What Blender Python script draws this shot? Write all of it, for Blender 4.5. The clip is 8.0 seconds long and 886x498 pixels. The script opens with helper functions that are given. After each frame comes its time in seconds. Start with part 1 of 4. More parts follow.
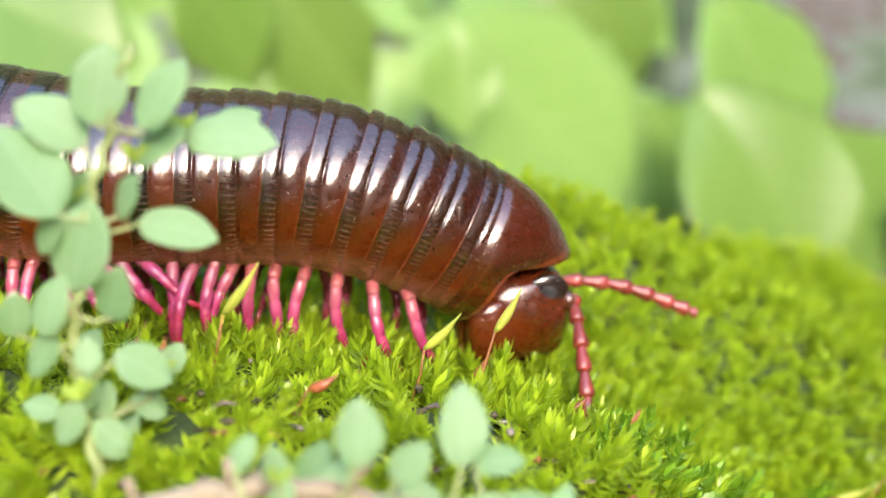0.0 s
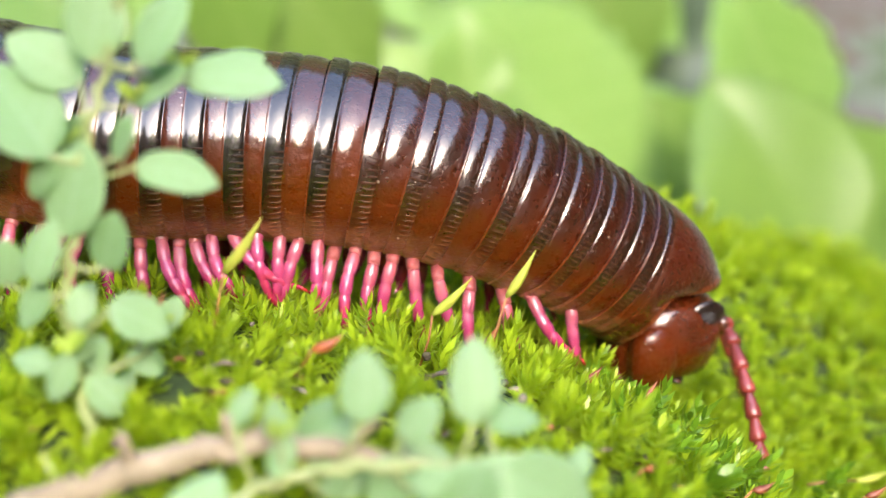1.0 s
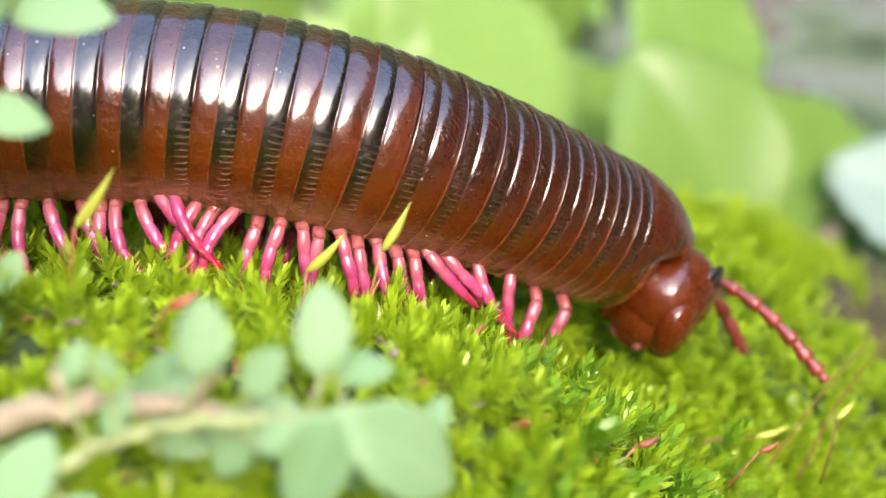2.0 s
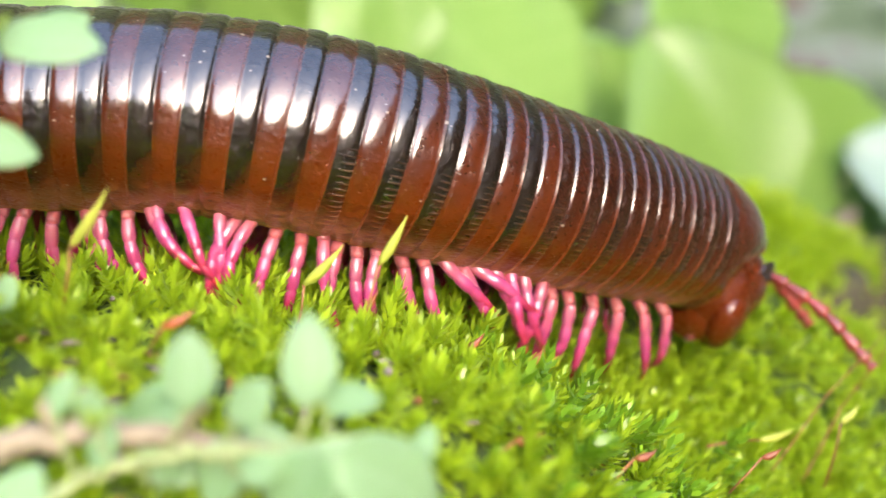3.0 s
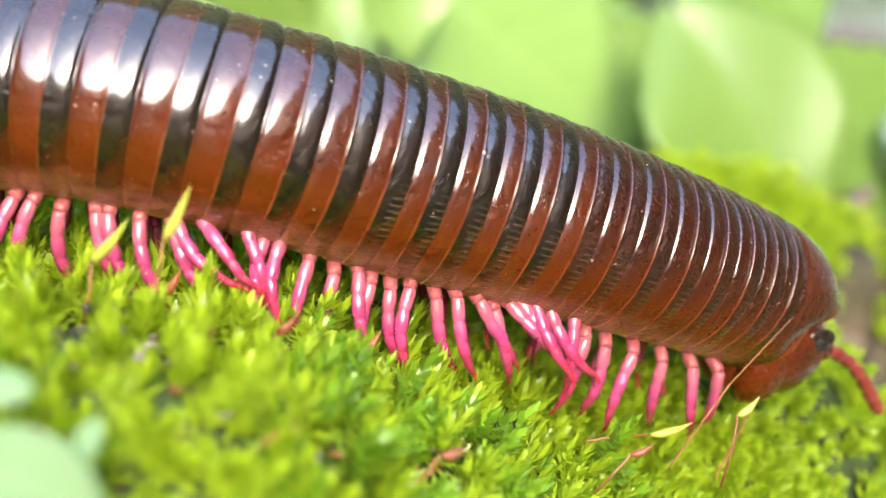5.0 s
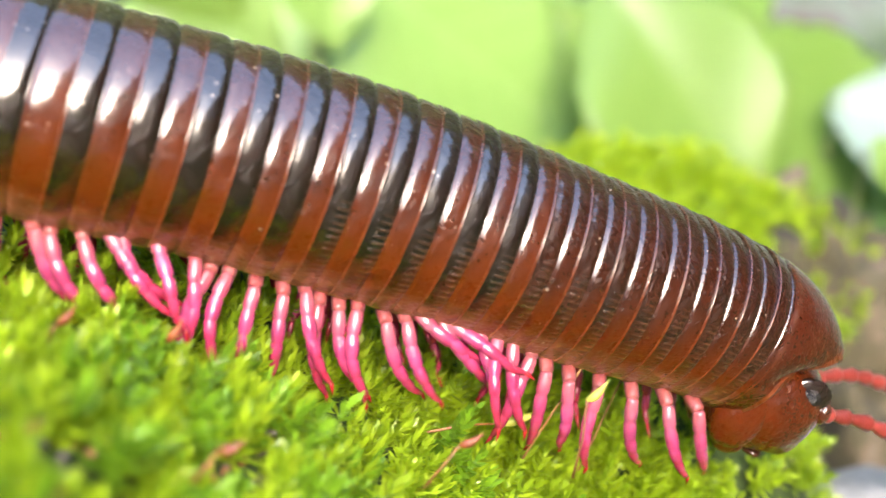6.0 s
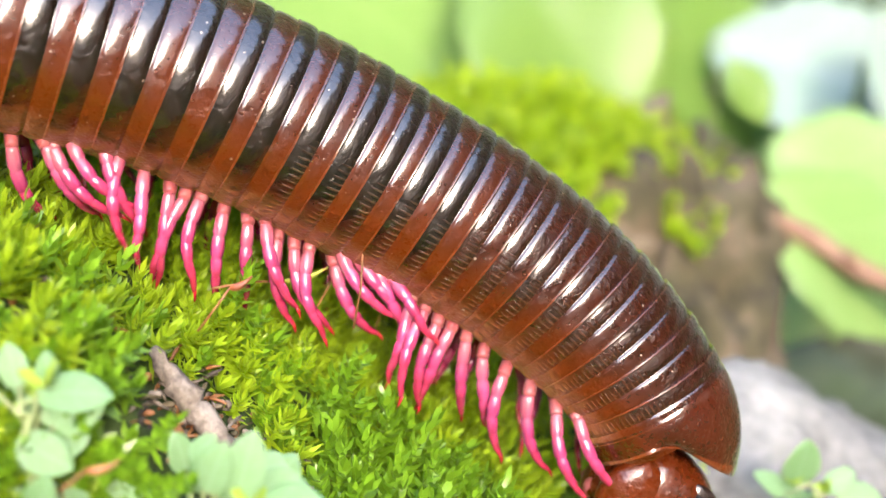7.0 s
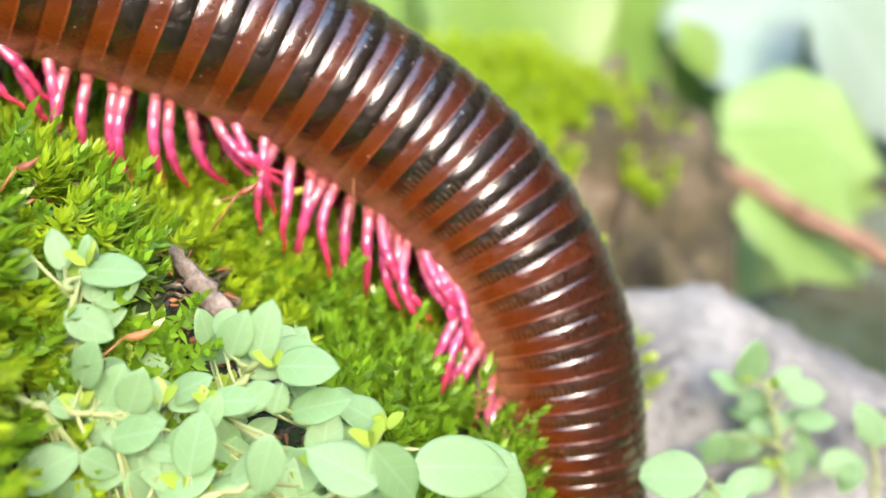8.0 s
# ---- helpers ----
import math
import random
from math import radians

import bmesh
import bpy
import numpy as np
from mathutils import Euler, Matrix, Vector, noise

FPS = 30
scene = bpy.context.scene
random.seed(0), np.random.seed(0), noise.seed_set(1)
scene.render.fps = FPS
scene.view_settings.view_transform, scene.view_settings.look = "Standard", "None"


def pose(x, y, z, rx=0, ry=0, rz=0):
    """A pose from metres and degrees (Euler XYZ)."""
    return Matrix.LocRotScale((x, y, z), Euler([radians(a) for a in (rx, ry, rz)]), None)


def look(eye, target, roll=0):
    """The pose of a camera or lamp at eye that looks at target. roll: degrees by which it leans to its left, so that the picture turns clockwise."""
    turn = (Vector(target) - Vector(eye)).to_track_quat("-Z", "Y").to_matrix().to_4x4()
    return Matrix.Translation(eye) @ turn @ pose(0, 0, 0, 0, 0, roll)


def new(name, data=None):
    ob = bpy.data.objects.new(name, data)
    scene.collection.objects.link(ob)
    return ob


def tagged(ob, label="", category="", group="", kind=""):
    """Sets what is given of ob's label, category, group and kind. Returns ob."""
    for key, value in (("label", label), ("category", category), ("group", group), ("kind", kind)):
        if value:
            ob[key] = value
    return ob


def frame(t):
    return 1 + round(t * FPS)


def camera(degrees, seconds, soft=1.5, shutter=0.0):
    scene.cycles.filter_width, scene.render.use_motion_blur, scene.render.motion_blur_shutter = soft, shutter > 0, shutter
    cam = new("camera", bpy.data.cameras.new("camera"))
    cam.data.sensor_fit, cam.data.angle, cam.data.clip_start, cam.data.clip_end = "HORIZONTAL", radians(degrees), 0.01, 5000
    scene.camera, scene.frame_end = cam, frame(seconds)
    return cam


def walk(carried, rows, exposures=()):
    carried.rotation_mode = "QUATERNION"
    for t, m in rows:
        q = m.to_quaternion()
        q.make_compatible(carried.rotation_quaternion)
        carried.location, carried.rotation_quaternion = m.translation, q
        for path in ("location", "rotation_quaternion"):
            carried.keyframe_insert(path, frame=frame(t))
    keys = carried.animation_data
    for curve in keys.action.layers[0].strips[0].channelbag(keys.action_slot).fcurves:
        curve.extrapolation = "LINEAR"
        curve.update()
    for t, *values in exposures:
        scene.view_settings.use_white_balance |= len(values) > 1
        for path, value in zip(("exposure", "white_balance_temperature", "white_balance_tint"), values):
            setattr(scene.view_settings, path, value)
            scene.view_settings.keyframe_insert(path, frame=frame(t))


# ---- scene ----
PATH = [
    (0, (-0.00596, -0.07949, 0.02830), (-0.00409, 0.00122, 0.00906), 0.45),
    (0.5, (-0.00603, -0.07816, 0.02604), (-0.00422, 0.00254, 0.00670), 0.55),
    (1, (-0.00621, -0.07718, 0.02513), (-0.00466, 0.00358, 0.00607), 1.01),
    (1.5, (-0.00357, -0.07505, 0.02331), (0.00060, 0.00528, 0.00283), 0.79),
    (1.7, (-0.00290, -0.07505, 0.02251), (0.00219, 0.00534, 0.00251), 0.76),
    (2.8, (-0.00063, -0.07388, 0.02481), (0.00524, 0.00598, 0.00297), 0.66),
    (3, (-0.00054, -0.07415, 0.02525), (0.00342, 0.00572, 0.00304), 0.29),
    (3.5, (0.00000, -0.07360, 0.02560), (-0.00004, 0.00659, 0.00419), 0.00),
    (4, (0.00647, -0.07278, 0.02592), (0.00545, 0.00742, 0.00459), -0.19),
    (4.2, (0.00906, -0.07233, 0.02553), (0.00760, 0.00770, 0.00358), -0.26),
    (5.3, (0.01770, -0.06544, 0.02051), (0.01507, 0.01425, -0.00253), -1.64),
    (5.5, (0.01917, -0.06426, 0.01943), (0.01647, 0.01553, -0.00327), -2.06),
    (6, (0.02605, -0.06263, 0.01945), (0.02427, 0.01709, -0.00359), -2.60),
    (6.5, (0.03472, -0.06529, 0.01576), (0.03410, 0.01428, -0.00786), -2.59),
    (7, (0.03680, -0.06958, 0.01250), (0.03837, 0.00978, -0.01173), -3.59),
    (7.5, (0.03772, -0.07441, 0.00896), (0.03996, 0.00491, -0.01537), -3.95),
    (8, (0.03442, -0.08067, 0.00912), (0.03858, -0.00146, -0.01532), -4.66),
]
cam = camera(40, 8.0, soft=1.25, shutter=0.2)
cam.data.dof.use_dof = True
cam.data.dof.focus_distance = 0.0782
cam.data.dof.aperture_fstop = 26.0
walk(cam, [(t, look(eye, target, roll)) for t, eye, target, roll in PATH], exposures=[(0, 3.35, 7050, 14), (1.5, 3.38, 7050, 14), (3, 3.45, 7050, 14), (4, 3.4, 7050, 14), (5.5, 3.78, 7050, 14), (7, 3.74, 7050, 14), (7.5, 3.8, 7050, 14), (8, 3.62, 7050, 14)])

# ---- light ----
SUN_EL, SUN_AZ = radians(27), radians(168)
world = bpy.data.worlds.new("sky")
scene.world = world
world.use_nodes = True
wn = world.node_tree
bg = wn.nodes["Background"]
sky = wn.nodes.new("ShaderNodeTexSky")
sky.sky_type, sky.sun_disc = "NISHITA", False
sky.sun_elevation, sky.sun_rotation = SUN_EL, SUN_AZ
sky.air_density, sky.dust_density, sky.ozone_density = 1.0, 1.6, 1.2
wn.links.new(sky.outputs[0], bg.inputs[0])
bg.inputs[1].default_value = 0.15
sun = new("sun", bpy.data.lights.new("sun", "SUN"))
sun.data.energy, sun.data.angle, sun.data.color = 0.22, radians(11), (1.0, 0.95, 0.86)
sun_way = Vector((math.sin(SUN_AZ) * math.cos(SUN_EL), math.cos(SUN_AZ) * math.cos(SUN_EL), math.sin(SUN_EL)))
sun.matrix_world = look(sun_way, (0, 0, 0))

# ---- small tools (plan in centimetres) ----
CM = 0.01


def smooth(a, b, v):
    q = np.clip((np.asarray(v, float) - a) / (b - a), 0, 1)
    return q * q * (3 - 2 * q)


def mesh_of(name, verts, faces, mats, face_mats=None, flat=False):
    me = bpy.data.meshes.new(name)
    me.from_pydata((np.asarray(verts, float) * CM).tolist(), [], faces)
    for m in mats:
        me.materials.append(m)
    if face_mats is not None:
        me.polygons.foreach_set("material_index", np.asarray(face_mats, dtype=np.int32))
    me.polygons.foreach_set("use_smooth", np.full(len(me.polygons), not flat))
    me.update()
    return me


def thing(name, me, label, category, group="", kind="", at=None):
    ob = tagged(new(name, me), label, category, group, kind)
    if at is not None:
        ob.matrix_basis = at
    return ob


def part(name, me, parent, label="", at=None):
    ob = new(name, me)
    ob.parent = parent
    if label:
        ob["label"] = label
    if at is not None:
        ob.matrix_basis = at
    return ob


def tube(points, radii, sides=8, close=True):
    """Verts and faces of a round bar through the points."""
    pts = np.asarray(points, float)
    tan = np.gradient(pts, axis=0)
    tan /= np.linalg.norm(tan, axis=1)[:, None] + 1e-12
    ref = np.array([0.31, 0.12, 0.94]) if abs(tan[0][2]) < 0.9 else np.array([1.0, 0.1, 0.0])
    verts, faces = [], []
    for n in range(len(pts)):
        a = np.cross(ref, tan[n])
        a /= np.linalg.norm(a)
        b = np.cross(tan[n], a)
        ref = np.cross(a, tan[n]) * -1
        for k in range(sides):
            w = 2 * math.pi * k / sides
            verts.append(pts[n] + radii[n] * (math.cos(w) * a + math.sin(w) * b))
    for n in range(len(pts) - 1):
        for k in range(sides):
            k2 = (k + 1) % sides
            faces.append((n * sides + k, n * sides + k2, (n + 1) * sides + k2, (n + 1) * sides + k))
    if close:
        faces.append(tuple(range(sides))[::-1])
        faces.append(tuple(range((len(pts) - 1) * sides, len(pts) * sides)))
    return verts, faces


def joined(*pieces):
    verts, faces = [], []
    for v, f in pieces:
        base = len(verts)
        verts += [tuple(p) for p in v]
        faces += [tuple(i + base for i in q) for q in f]
    return verts, faces


def ball(radii, centre=(0, 0, 0), rings=14, sides=20, shape=None):
    """A rounded body; shape(unit_vector) scales it."""
    verts, faces = [(0, 0, 1)], []
    for i in range(1, rings):
        p = math.pi * i / rings
        for k in range(sides):
            w = 2 * math.pi * k / sides
            verts.append((math.sin(p) * math.cos(w), math.sin(p) * math.sin(w), math.cos(p)))
    verts.append((0, 0, -1))
    for k in range(sides):
        faces.append((0, 1 + k, 1 + (k + 1) % sides))
        last = 1 + (rings - 2) * sides
        faces.append((len(verts) - 1, last + (k + 1) % sides, last + k))
    for i in range(rings - 2):
        for k in range(sides):
            a, b = 1 + i * sides + k, 1 + i * sides + (k + 1) % sides
            faces.append((a, a + sides, b + sides, b))
    out = []
    for v in verts:
        s = shape(v) if shape else 1.0
        out.append(tuple(centre[n] + radii[n] * v[n] * s for n in range(3)))
    return out, faces


# ---- materials ----
def material(name):
    m = bpy.data.materials.new(name)
    m.use_nodes = True
    nt = m.node_tree
    return m, nt, nt.nodes["Principled BSDF"]


def node(nt, kind, **inputs):
    n = nt.nodes.new(kind)
    for k, v in inputs.items():
        n.inputs[k.replace("_", " ")].default_value = v
    return n


def ramp(nt, source, stops):
    n = nt.nodes.new("ShaderNodeValToRGB")
    els = n.color_ramp.elements
    while len(els) < len(stops):
        els.new(0.5)
    for e, (p, c) in zip(els, stops):
        e.position, e.color = p, (*c, 1) if len(c) == 3 else c
    nt.links.new(source, n.inputs[0])
    return n


def mixed(nt, fac, a, b, mode="MIX"):
    n = nt.nodes.new("ShaderNodeMix")
    n.data_type, n.blend_type = "RGBA", mode
    for key, v in ((0, fac), (6, a), (7, b)):
        if isinstance(v, (int, float)):
            n.inputs[key].default_value = v
        elif isinstance(v, tuple):
            n.inputs[key].default_value = (*v, 1)
        else:
            nt.links.new(v, n.inputs[key])
    return n.outputs[2]


def maths(nt, op, a, b=0.0):
    n = nt.nodes.new("ShaderNodeMath")
    n.operation = op
    for key, v in ((0, a), (1, b)):
        if isinstance(v, (int, float)):
            n.inputs[key].default_value = v
        else:
            nt.links.new(v, n.inputs[key])
    return n.outputs[0]


def bumped(nt, bsdf, height, strength, distance):
    b = node(nt, "ShaderNodeBump", Strength=strength, Distance=distance)
    nt.links.new(height, b.inputs["Height"])
    nt.links.new(b.outputs[0], bsdf.inputs["Normal"])
    return b


def noise_of(nt, coord, scale, detail=4.0, rough=0.6):
    n = node(nt, "ShaderNodeTexNoise", Scale=scale, Detail=detail, Roughness=rough)
    nt.links.new(coord, n.inputs["Vector"])
    return n.outputs[0]


def chitin(name, main, second, low, rough, fine, back=(0.05, 0.014, 0.007), soft_foot=True):
    """Glossy shell. main and second blend in blotches; towards the flank's foot it turns to low; fine: strength of the short ridges."""
    m, nt, b = material(name)
    co = nt.nodes.new("ShaderNodeTexCoord").outputs["Object"]
    sep = nt.nodes.new("ShaderNodeSeparateXYZ")
    nt.links.new(co, sep.inputs[0])
    ang = maths(nt, "ARCTAN2", maths(nt, "ABSOLUTE", sep.outputs[1]), sep.outputs[2])
    shift = nt.nodes.new("ShaderNodeVectorMath")
    shift.operation = "ADD"
    nt.links.new(co, shift.inputs[0])
    nt.links.new(maths(nt, "MULTIPLY", nt.nodes.new("ShaderNodeObjectInfo").outputs["Random"], 0.7), shift.inputs[1])
    own = shift.outputs[0]
    blotch = noise_of(nt, own, 420, 5)
    speck = noise_of(nt, own, 2600, 3)
    dent = noise_of(nt, own, 900, 3)
    base = mixed(nt, ramp(nt, blotch, [(0.38, (0, 0, 0)), (0.66, (1, 1, 1))]).outputs[0], main, second)
    slanted = maths(nt, "ADD", ang, maths(nt, "MULTIPLY", sep.outputs[0], 220.0))
    edge = maths(nt, "ADD", slanted, maths(nt, "MULTIPLY", maths(nt, "SUBTRACT", blotch, 0.5), 0.7))
    lowmask = ramp(nt, maths(nt, "DIVIDE", edge, 3.1416), [(0.51, (0, 0, 0)), (0.66, (1, 1, 1))]).outputs[0]
    top = ramp(nt, maths(nt, "DIVIDE", edge, 3.1416), [(0.16, (1, 1, 1)), (0.5, (0, 0, 0))]).outputs[0]
    base = mixed(nt, maths(nt, "MULTIPLY", top, 0.9), base, back)
    base = mixed(nt, lowmask, base, low)
    foot = ramp(nt, maths(nt, "DIVIDE", maths(nt, "ADD", ang, maths(nt, "MULTIPLY", maths(nt, "SUBTRACT", blotch, 0.5), 0.5)), 3.1416), [(0.66, (0, 0, 0)), (0.82, (1, 1, 1))]).outputs[0]
    if soft_foot:
        base = mixed(nt, foot, base, (0.28, 0.115, 0.05))
    lines = maths(nt, "SINE", maths(nt, "ADD", maths(nt, "MULTIPLY", ang, 96.0), maths(nt, "MULTIPLY", blotch, 5.0)))
    zone = ramp(nt, maths(nt, "DIVIDE", ang, 3.1416), [(0.42, (0, 0, 0)), (0.52, (1, 1, 1)), (0.72, (1, 1, 1)), (0.8, (0, 0, 0))]).outputs[0]
    seam = ramp(nt, maths(nt, "MULTIPLY", sep.outputs[0], -500.0), [(0.1, (1, 1, 1)), (0.45, (0, 0, 0))]).outputs[0]
    ridge = maths(nt, "MULTIPLY", maths(nt, "MULTIPLY", maths(nt, "MULTIPLY", maths(nt, "POWER", maths(nt, "MAXIMUM", lines, 0.0), 2.2), zone), seam), fine)
    base = mixed(nt, maths(nt, "MULTIPLY", ridge, 0.4), base, (0.3, 0.15, 0.07))
    dots = node(nt, "ShaderNodeTexVoronoi", Scale=1150.0)
    nt.links.new(own, dots.inputs["Vector"])
    dust = ramp(nt, maths(nt, "ADD", dots.outputs["Distance"], maths(nt, "MULTIPLY", noise_of(nt, own, 330, 2), 0.5)), [(0.285, (1, 1, 1)), (0.31, (0, 0, 0))]).outputs[0]
    base = mixed(nt, maths(nt, "MULTIPLY", dust, 0.6), base, (0.42, 0.34, 0.26))
    nt.links.new(base, b.inputs["Base Color"])
    r = ramp(nt, speck, [(0.35, (rough * 0.75,) * 3), (0.7, (rough * 1.5,) * 3)])
    nt.links.new(r.outputs[0], b.inputs["Roughness"])
    h = maths(nt, "ADD", maths(nt, "MULTIPLY", ridge, 1.2), maths(nt, "ADD", maths(nt, "MULTIPLY", speck, 0.5), maths(nt, "ADD", maths(nt, "MULTIPLY", blotch, 1.3), maths(nt, "MULTIPLY", dent, 1.9))))
    bumped(nt, b, h, 0.75, 0.00024)
    nt.links.new(maths(nt, "SUBTRACT", 1.0, maths(nt, "MULTIPLY", lowmask, 0.55)), b.inputs["Coat Weight"])
    b.inputs["Coat IOR"].default_value = 1.72
    b.inputs["Coat Roughness"].default_value = 0.15
    b.inputs["Specular IOR Level"].default_value = 0.15
    b.inputs["Subsurface Weight"].default_value = 0.0
    return m


CHITIN_ORANGE = chitin("chitin_rust", (0.08, 0.013, 0.0015), (0.038, 0.0065, 0.0014), (0.098, 0.0165, 0.002), 0.34, 0.0, (0.02, 0.005, 0.0025))
CHITIN_DARK = chitin("chitin_dark", (0.006, 0.0034, 0.0021), (0.013, 0.005, 0.0027), (0.08, 0.0135, 0.002), 0.34, 0.8, (0.009, 0.0045, 0.003))
CHITIN_HIND = chitin("chitin_dark_smooth", (0.006, 0.0034, 0.0021), (0.014, 0.005, 0.0027), (0.08, 0.0135, 0.002), 0.34, 0.0, (0.009, 0.0045, 0.003))
CHITIN_RIM = chitin("chitin_rim", (0.16, 0.034, 0.007), (0.1, 0.02, 0.0045), (0.13, 0.025, 0.007), 0.3, 0.0)
CHITIN_HEAD = chitin("chitin_head", (0.075, 0.0115, 0.002), (0.036, 0.006, 0.0016), (0.09, 0.0145, 0.0025), 0.3, 0.0, (0.05, 0.008, 0.0025), False)
CHITIN_FACE = chitin("chitin_face", (0.085, 0.013, 0.002), (0.045, 0.0075, 0.0015), (0.09, 0.0145, 0.0025), 0.28, 0.0, (0.08, 0.013, 0.003), False)
CHITIN_BROW = chitin("chitin_brow", (0.012, 0.005, 0.0035), (0.025, 0.0075, 0.0035), (0.035, 0.0075, 0.003), 0.45, 0.0, (0.012, 0.005, 0.0035), False)
CHITIN_CHESTNUT = chitin("chitin_chestnut", (0.045, 0.0075, 0.0018), (0.02, 0.0046, 0.0017), (0.085, 0.0135, 0.002), 0.32, 0.0, (0.018, 0.005, 0.0025))
CHITIN_FRONT = chitin("chitin_front", (0.036, 0.007, 0.002), (0.014, 0.0045, 0.002), (0.09, 0.0145, 0.002), 0.32, 0.7, (0.022, 0.006, 0.003))


def soft_flesh(name, base, second, rough, through_light, tip=None, coat=0.0):
    m, nt, b = material(name)
    co = nt.nodes.new("ShaderNodeTexCoord").outputs["Object"]
    n1 = noise_of(nt, co, 600, 4)
    rnd = nt.nodes.new("ShaderNodeObjectInfo").outputs["Random"]
    fac = ramp(nt, maths(nt, "ADD", maths(nt, "MULTIPLY", n1, 0.8), maths(nt, "MULTIPLY", rnd, 0.35)), [(0.35, (0, 0, 0)), (0.8, (1, 1, 1))]).outputs[0]
    col = mixed(nt, fac, base, second)
    if tip:
        sp = nt.nodes.new("ShaderNodeSeparateXYZ")
        nt.links.new(co, sp.inputs[0])
        run = maths(nt, "ADD", maths(nt, "MULTIPLY", sp.outputs[2], -185.0), maths(nt, "MULTIPLY", maths(nt, "SUBTRACT", n1, 0.5), 0.4))
        col = mixed(nt, ramp(nt, run, [(0.45, (0, 0, 0)), (0.95, (1, 1, 1))]).outputs[0], col, tip[1])
        col = mixed(nt, ramp(nt, run, [(0.0, (1, 1, 1)), (0.5, (0, 0, 0))]).outputs[0], col, tip[0])
    nt.links.new(col, b.inputs["Base Color"])
    b.inputs["Coat Weight"].default_value = coat
    b.inputs["Coat Roughness"].default_value = 0.06
    b.inputs["Roughness"].default_value = rough
    b.inputs["Subsurface Weight"].default_value = through_light
    b.inputs["Subsurface Radius"].default_value = (1.0, 0.4, 0.3)
    b.inputs["Subsurface Scale"].default_value = 0.0006
    bumped(nt, b, maths(nt, "ADD", n1, noise_of(nt, co, 1900, 3)), 0.8, 0.00012)
    return m


LEG_PINK = soft_flesh("leg_pink", (0.48, 0.07, 0.2), (0.34, 0.036, 0.12), 0.25, 0.3, ((0.35, 0.09, 0.115), (0.36, 0.022, 0.06)), 0.7)
LEG_PALE = soft_flesh("leg_pale", (0.31, 0.09, 0.09), (0.26, 0.06, 0.065), 0.3, 0.3)
LEG_TIP = soft_flesh("leg_tip", (0.45, 0.02, 0.03), (0.34, 0.012, 0.02), 0.25, 0.15)
BELLY = soft_flesh("belly_skin", (0.5, 0.25, 0.1), (0.4, 0.16, 0.06), 0.5, 0.2)
ANTENNA = soft_flesh("antenna_red", (0.26, 0.042, 0.034), (0.16, 0.022, 0.017), 0.28, 0.2, None, 0.4)
m, nt, b = material("eye_black")
b.inputs["Base Color"].default_value, b.inputs["Roughness"].default_value = (0.012, 0.01, 0.01, 1), 0.22
co = nt.nodes.new("ShaderNodeTexCoord").outputs["Object"]
vor = node(nt, "ShaderNodeTexVoronoi", Scale=5200.0)
vor.inputs["Randomness"].default_value = 0.25
nt.links.new(co, vor.inputs["Vector"])
# greyer bead centres: the tiny highlights of the facets, put into the colour
nt.links.new(ramp(nt, vor.outputs["Distance"], [(0.1, (0.05, 0.047, 0.055)), (0.4, (0.01, 0.008, 0.008))]).outputs[0], b.inputs["Base Color"])
bumped(nt, b, maths(nt, "SUBTRACT", 1.0, vor.outputs["Distance"]), 1.0, 0.00015)
EYE = m


def leafy(name, c1, c2, rough, through_light, scale, island=False, veins=0.0):
    """Leaf: a glossy diffuse face that also lets light through."""
    m, nt, b = material(name)
    out = nt.nodes["Material Output"]
    if island:
        rnd = nt.nodes.new("ShaderNodeNewGeometry").outputs["Random Per Island"]
    else:
        rnd = nt.nodes.new("ShaderNodeObjectInfo").outputs["Random"]
    tc = nt.nodes.new("ShaderNodeTexCoord").outputs["Object"]
    n1 = noise_of(nt, tc, scale, 5)
    fac = maths(nt, "ADD", maths(nt, "MULTIPLY", rnd, 0.55), maths(nt, "MULTIPLY", n1, 0.5))
    col = mixed(nt, fac, c1, c2)
    if veins:
        sp = nt.nodes.new("ShaderNodeSeparateXYZ")
        nt.links.new(tc, sp.inputs[0])
        side = maths(nt, "ABSOLUTE", sp.outputs[1])
        run = maths(nt, "FRACT", maths(nt, "MULTIPLY", maths(nt, "SUBTRACT", sp.outputs[0], maths(nt, "MULTIPLY", side, 0.8)), veins))
        line = maths(nt, "MAXIMUM", ramp(nt, run, [(0.0, (1, 1, 1)), (0.16, (0, 0, 0))]).outputs[0], ramp(nt, maths(nt, "MULTIPLY", side, veins * 2.0), [(0.1, (1, 1, 1)), (0.3, (0, 0, 0))]).outputs[0])
        col = mixed(nt, maths(nt, "MULTIPLY", line, 0.2), col, (c2[0] * 1.5, c2[1] * 1.35, c2[2] * 1.6))
    nt.links.new(col, b.inputs["Base Color"])
    b.inputs["Roughness"].default_value = rough
    tr = nt.nodes.new("ShaderNodeBsdfTranslucent")
    nt.links.new(mixed(nt, 0.5, col, (c2[0] * 1.5, c2[1] * 1.4, c2[2] * 0.5)), tr.inputs[0])
    mx = nt.nodes.new("ShaderNodeMixShader")
    mx.inputs[0].default_value = through_light
    nt.links.new(b.outputs[0], mx.inputs[1])
    nt.links.new(tr.outputs[0], mx.inputs[2])
    nt.links.new(mx.outputs[0], out.inputs[0])
    bumped(nt, b, n1, 0.25, 0.0002)
    return m


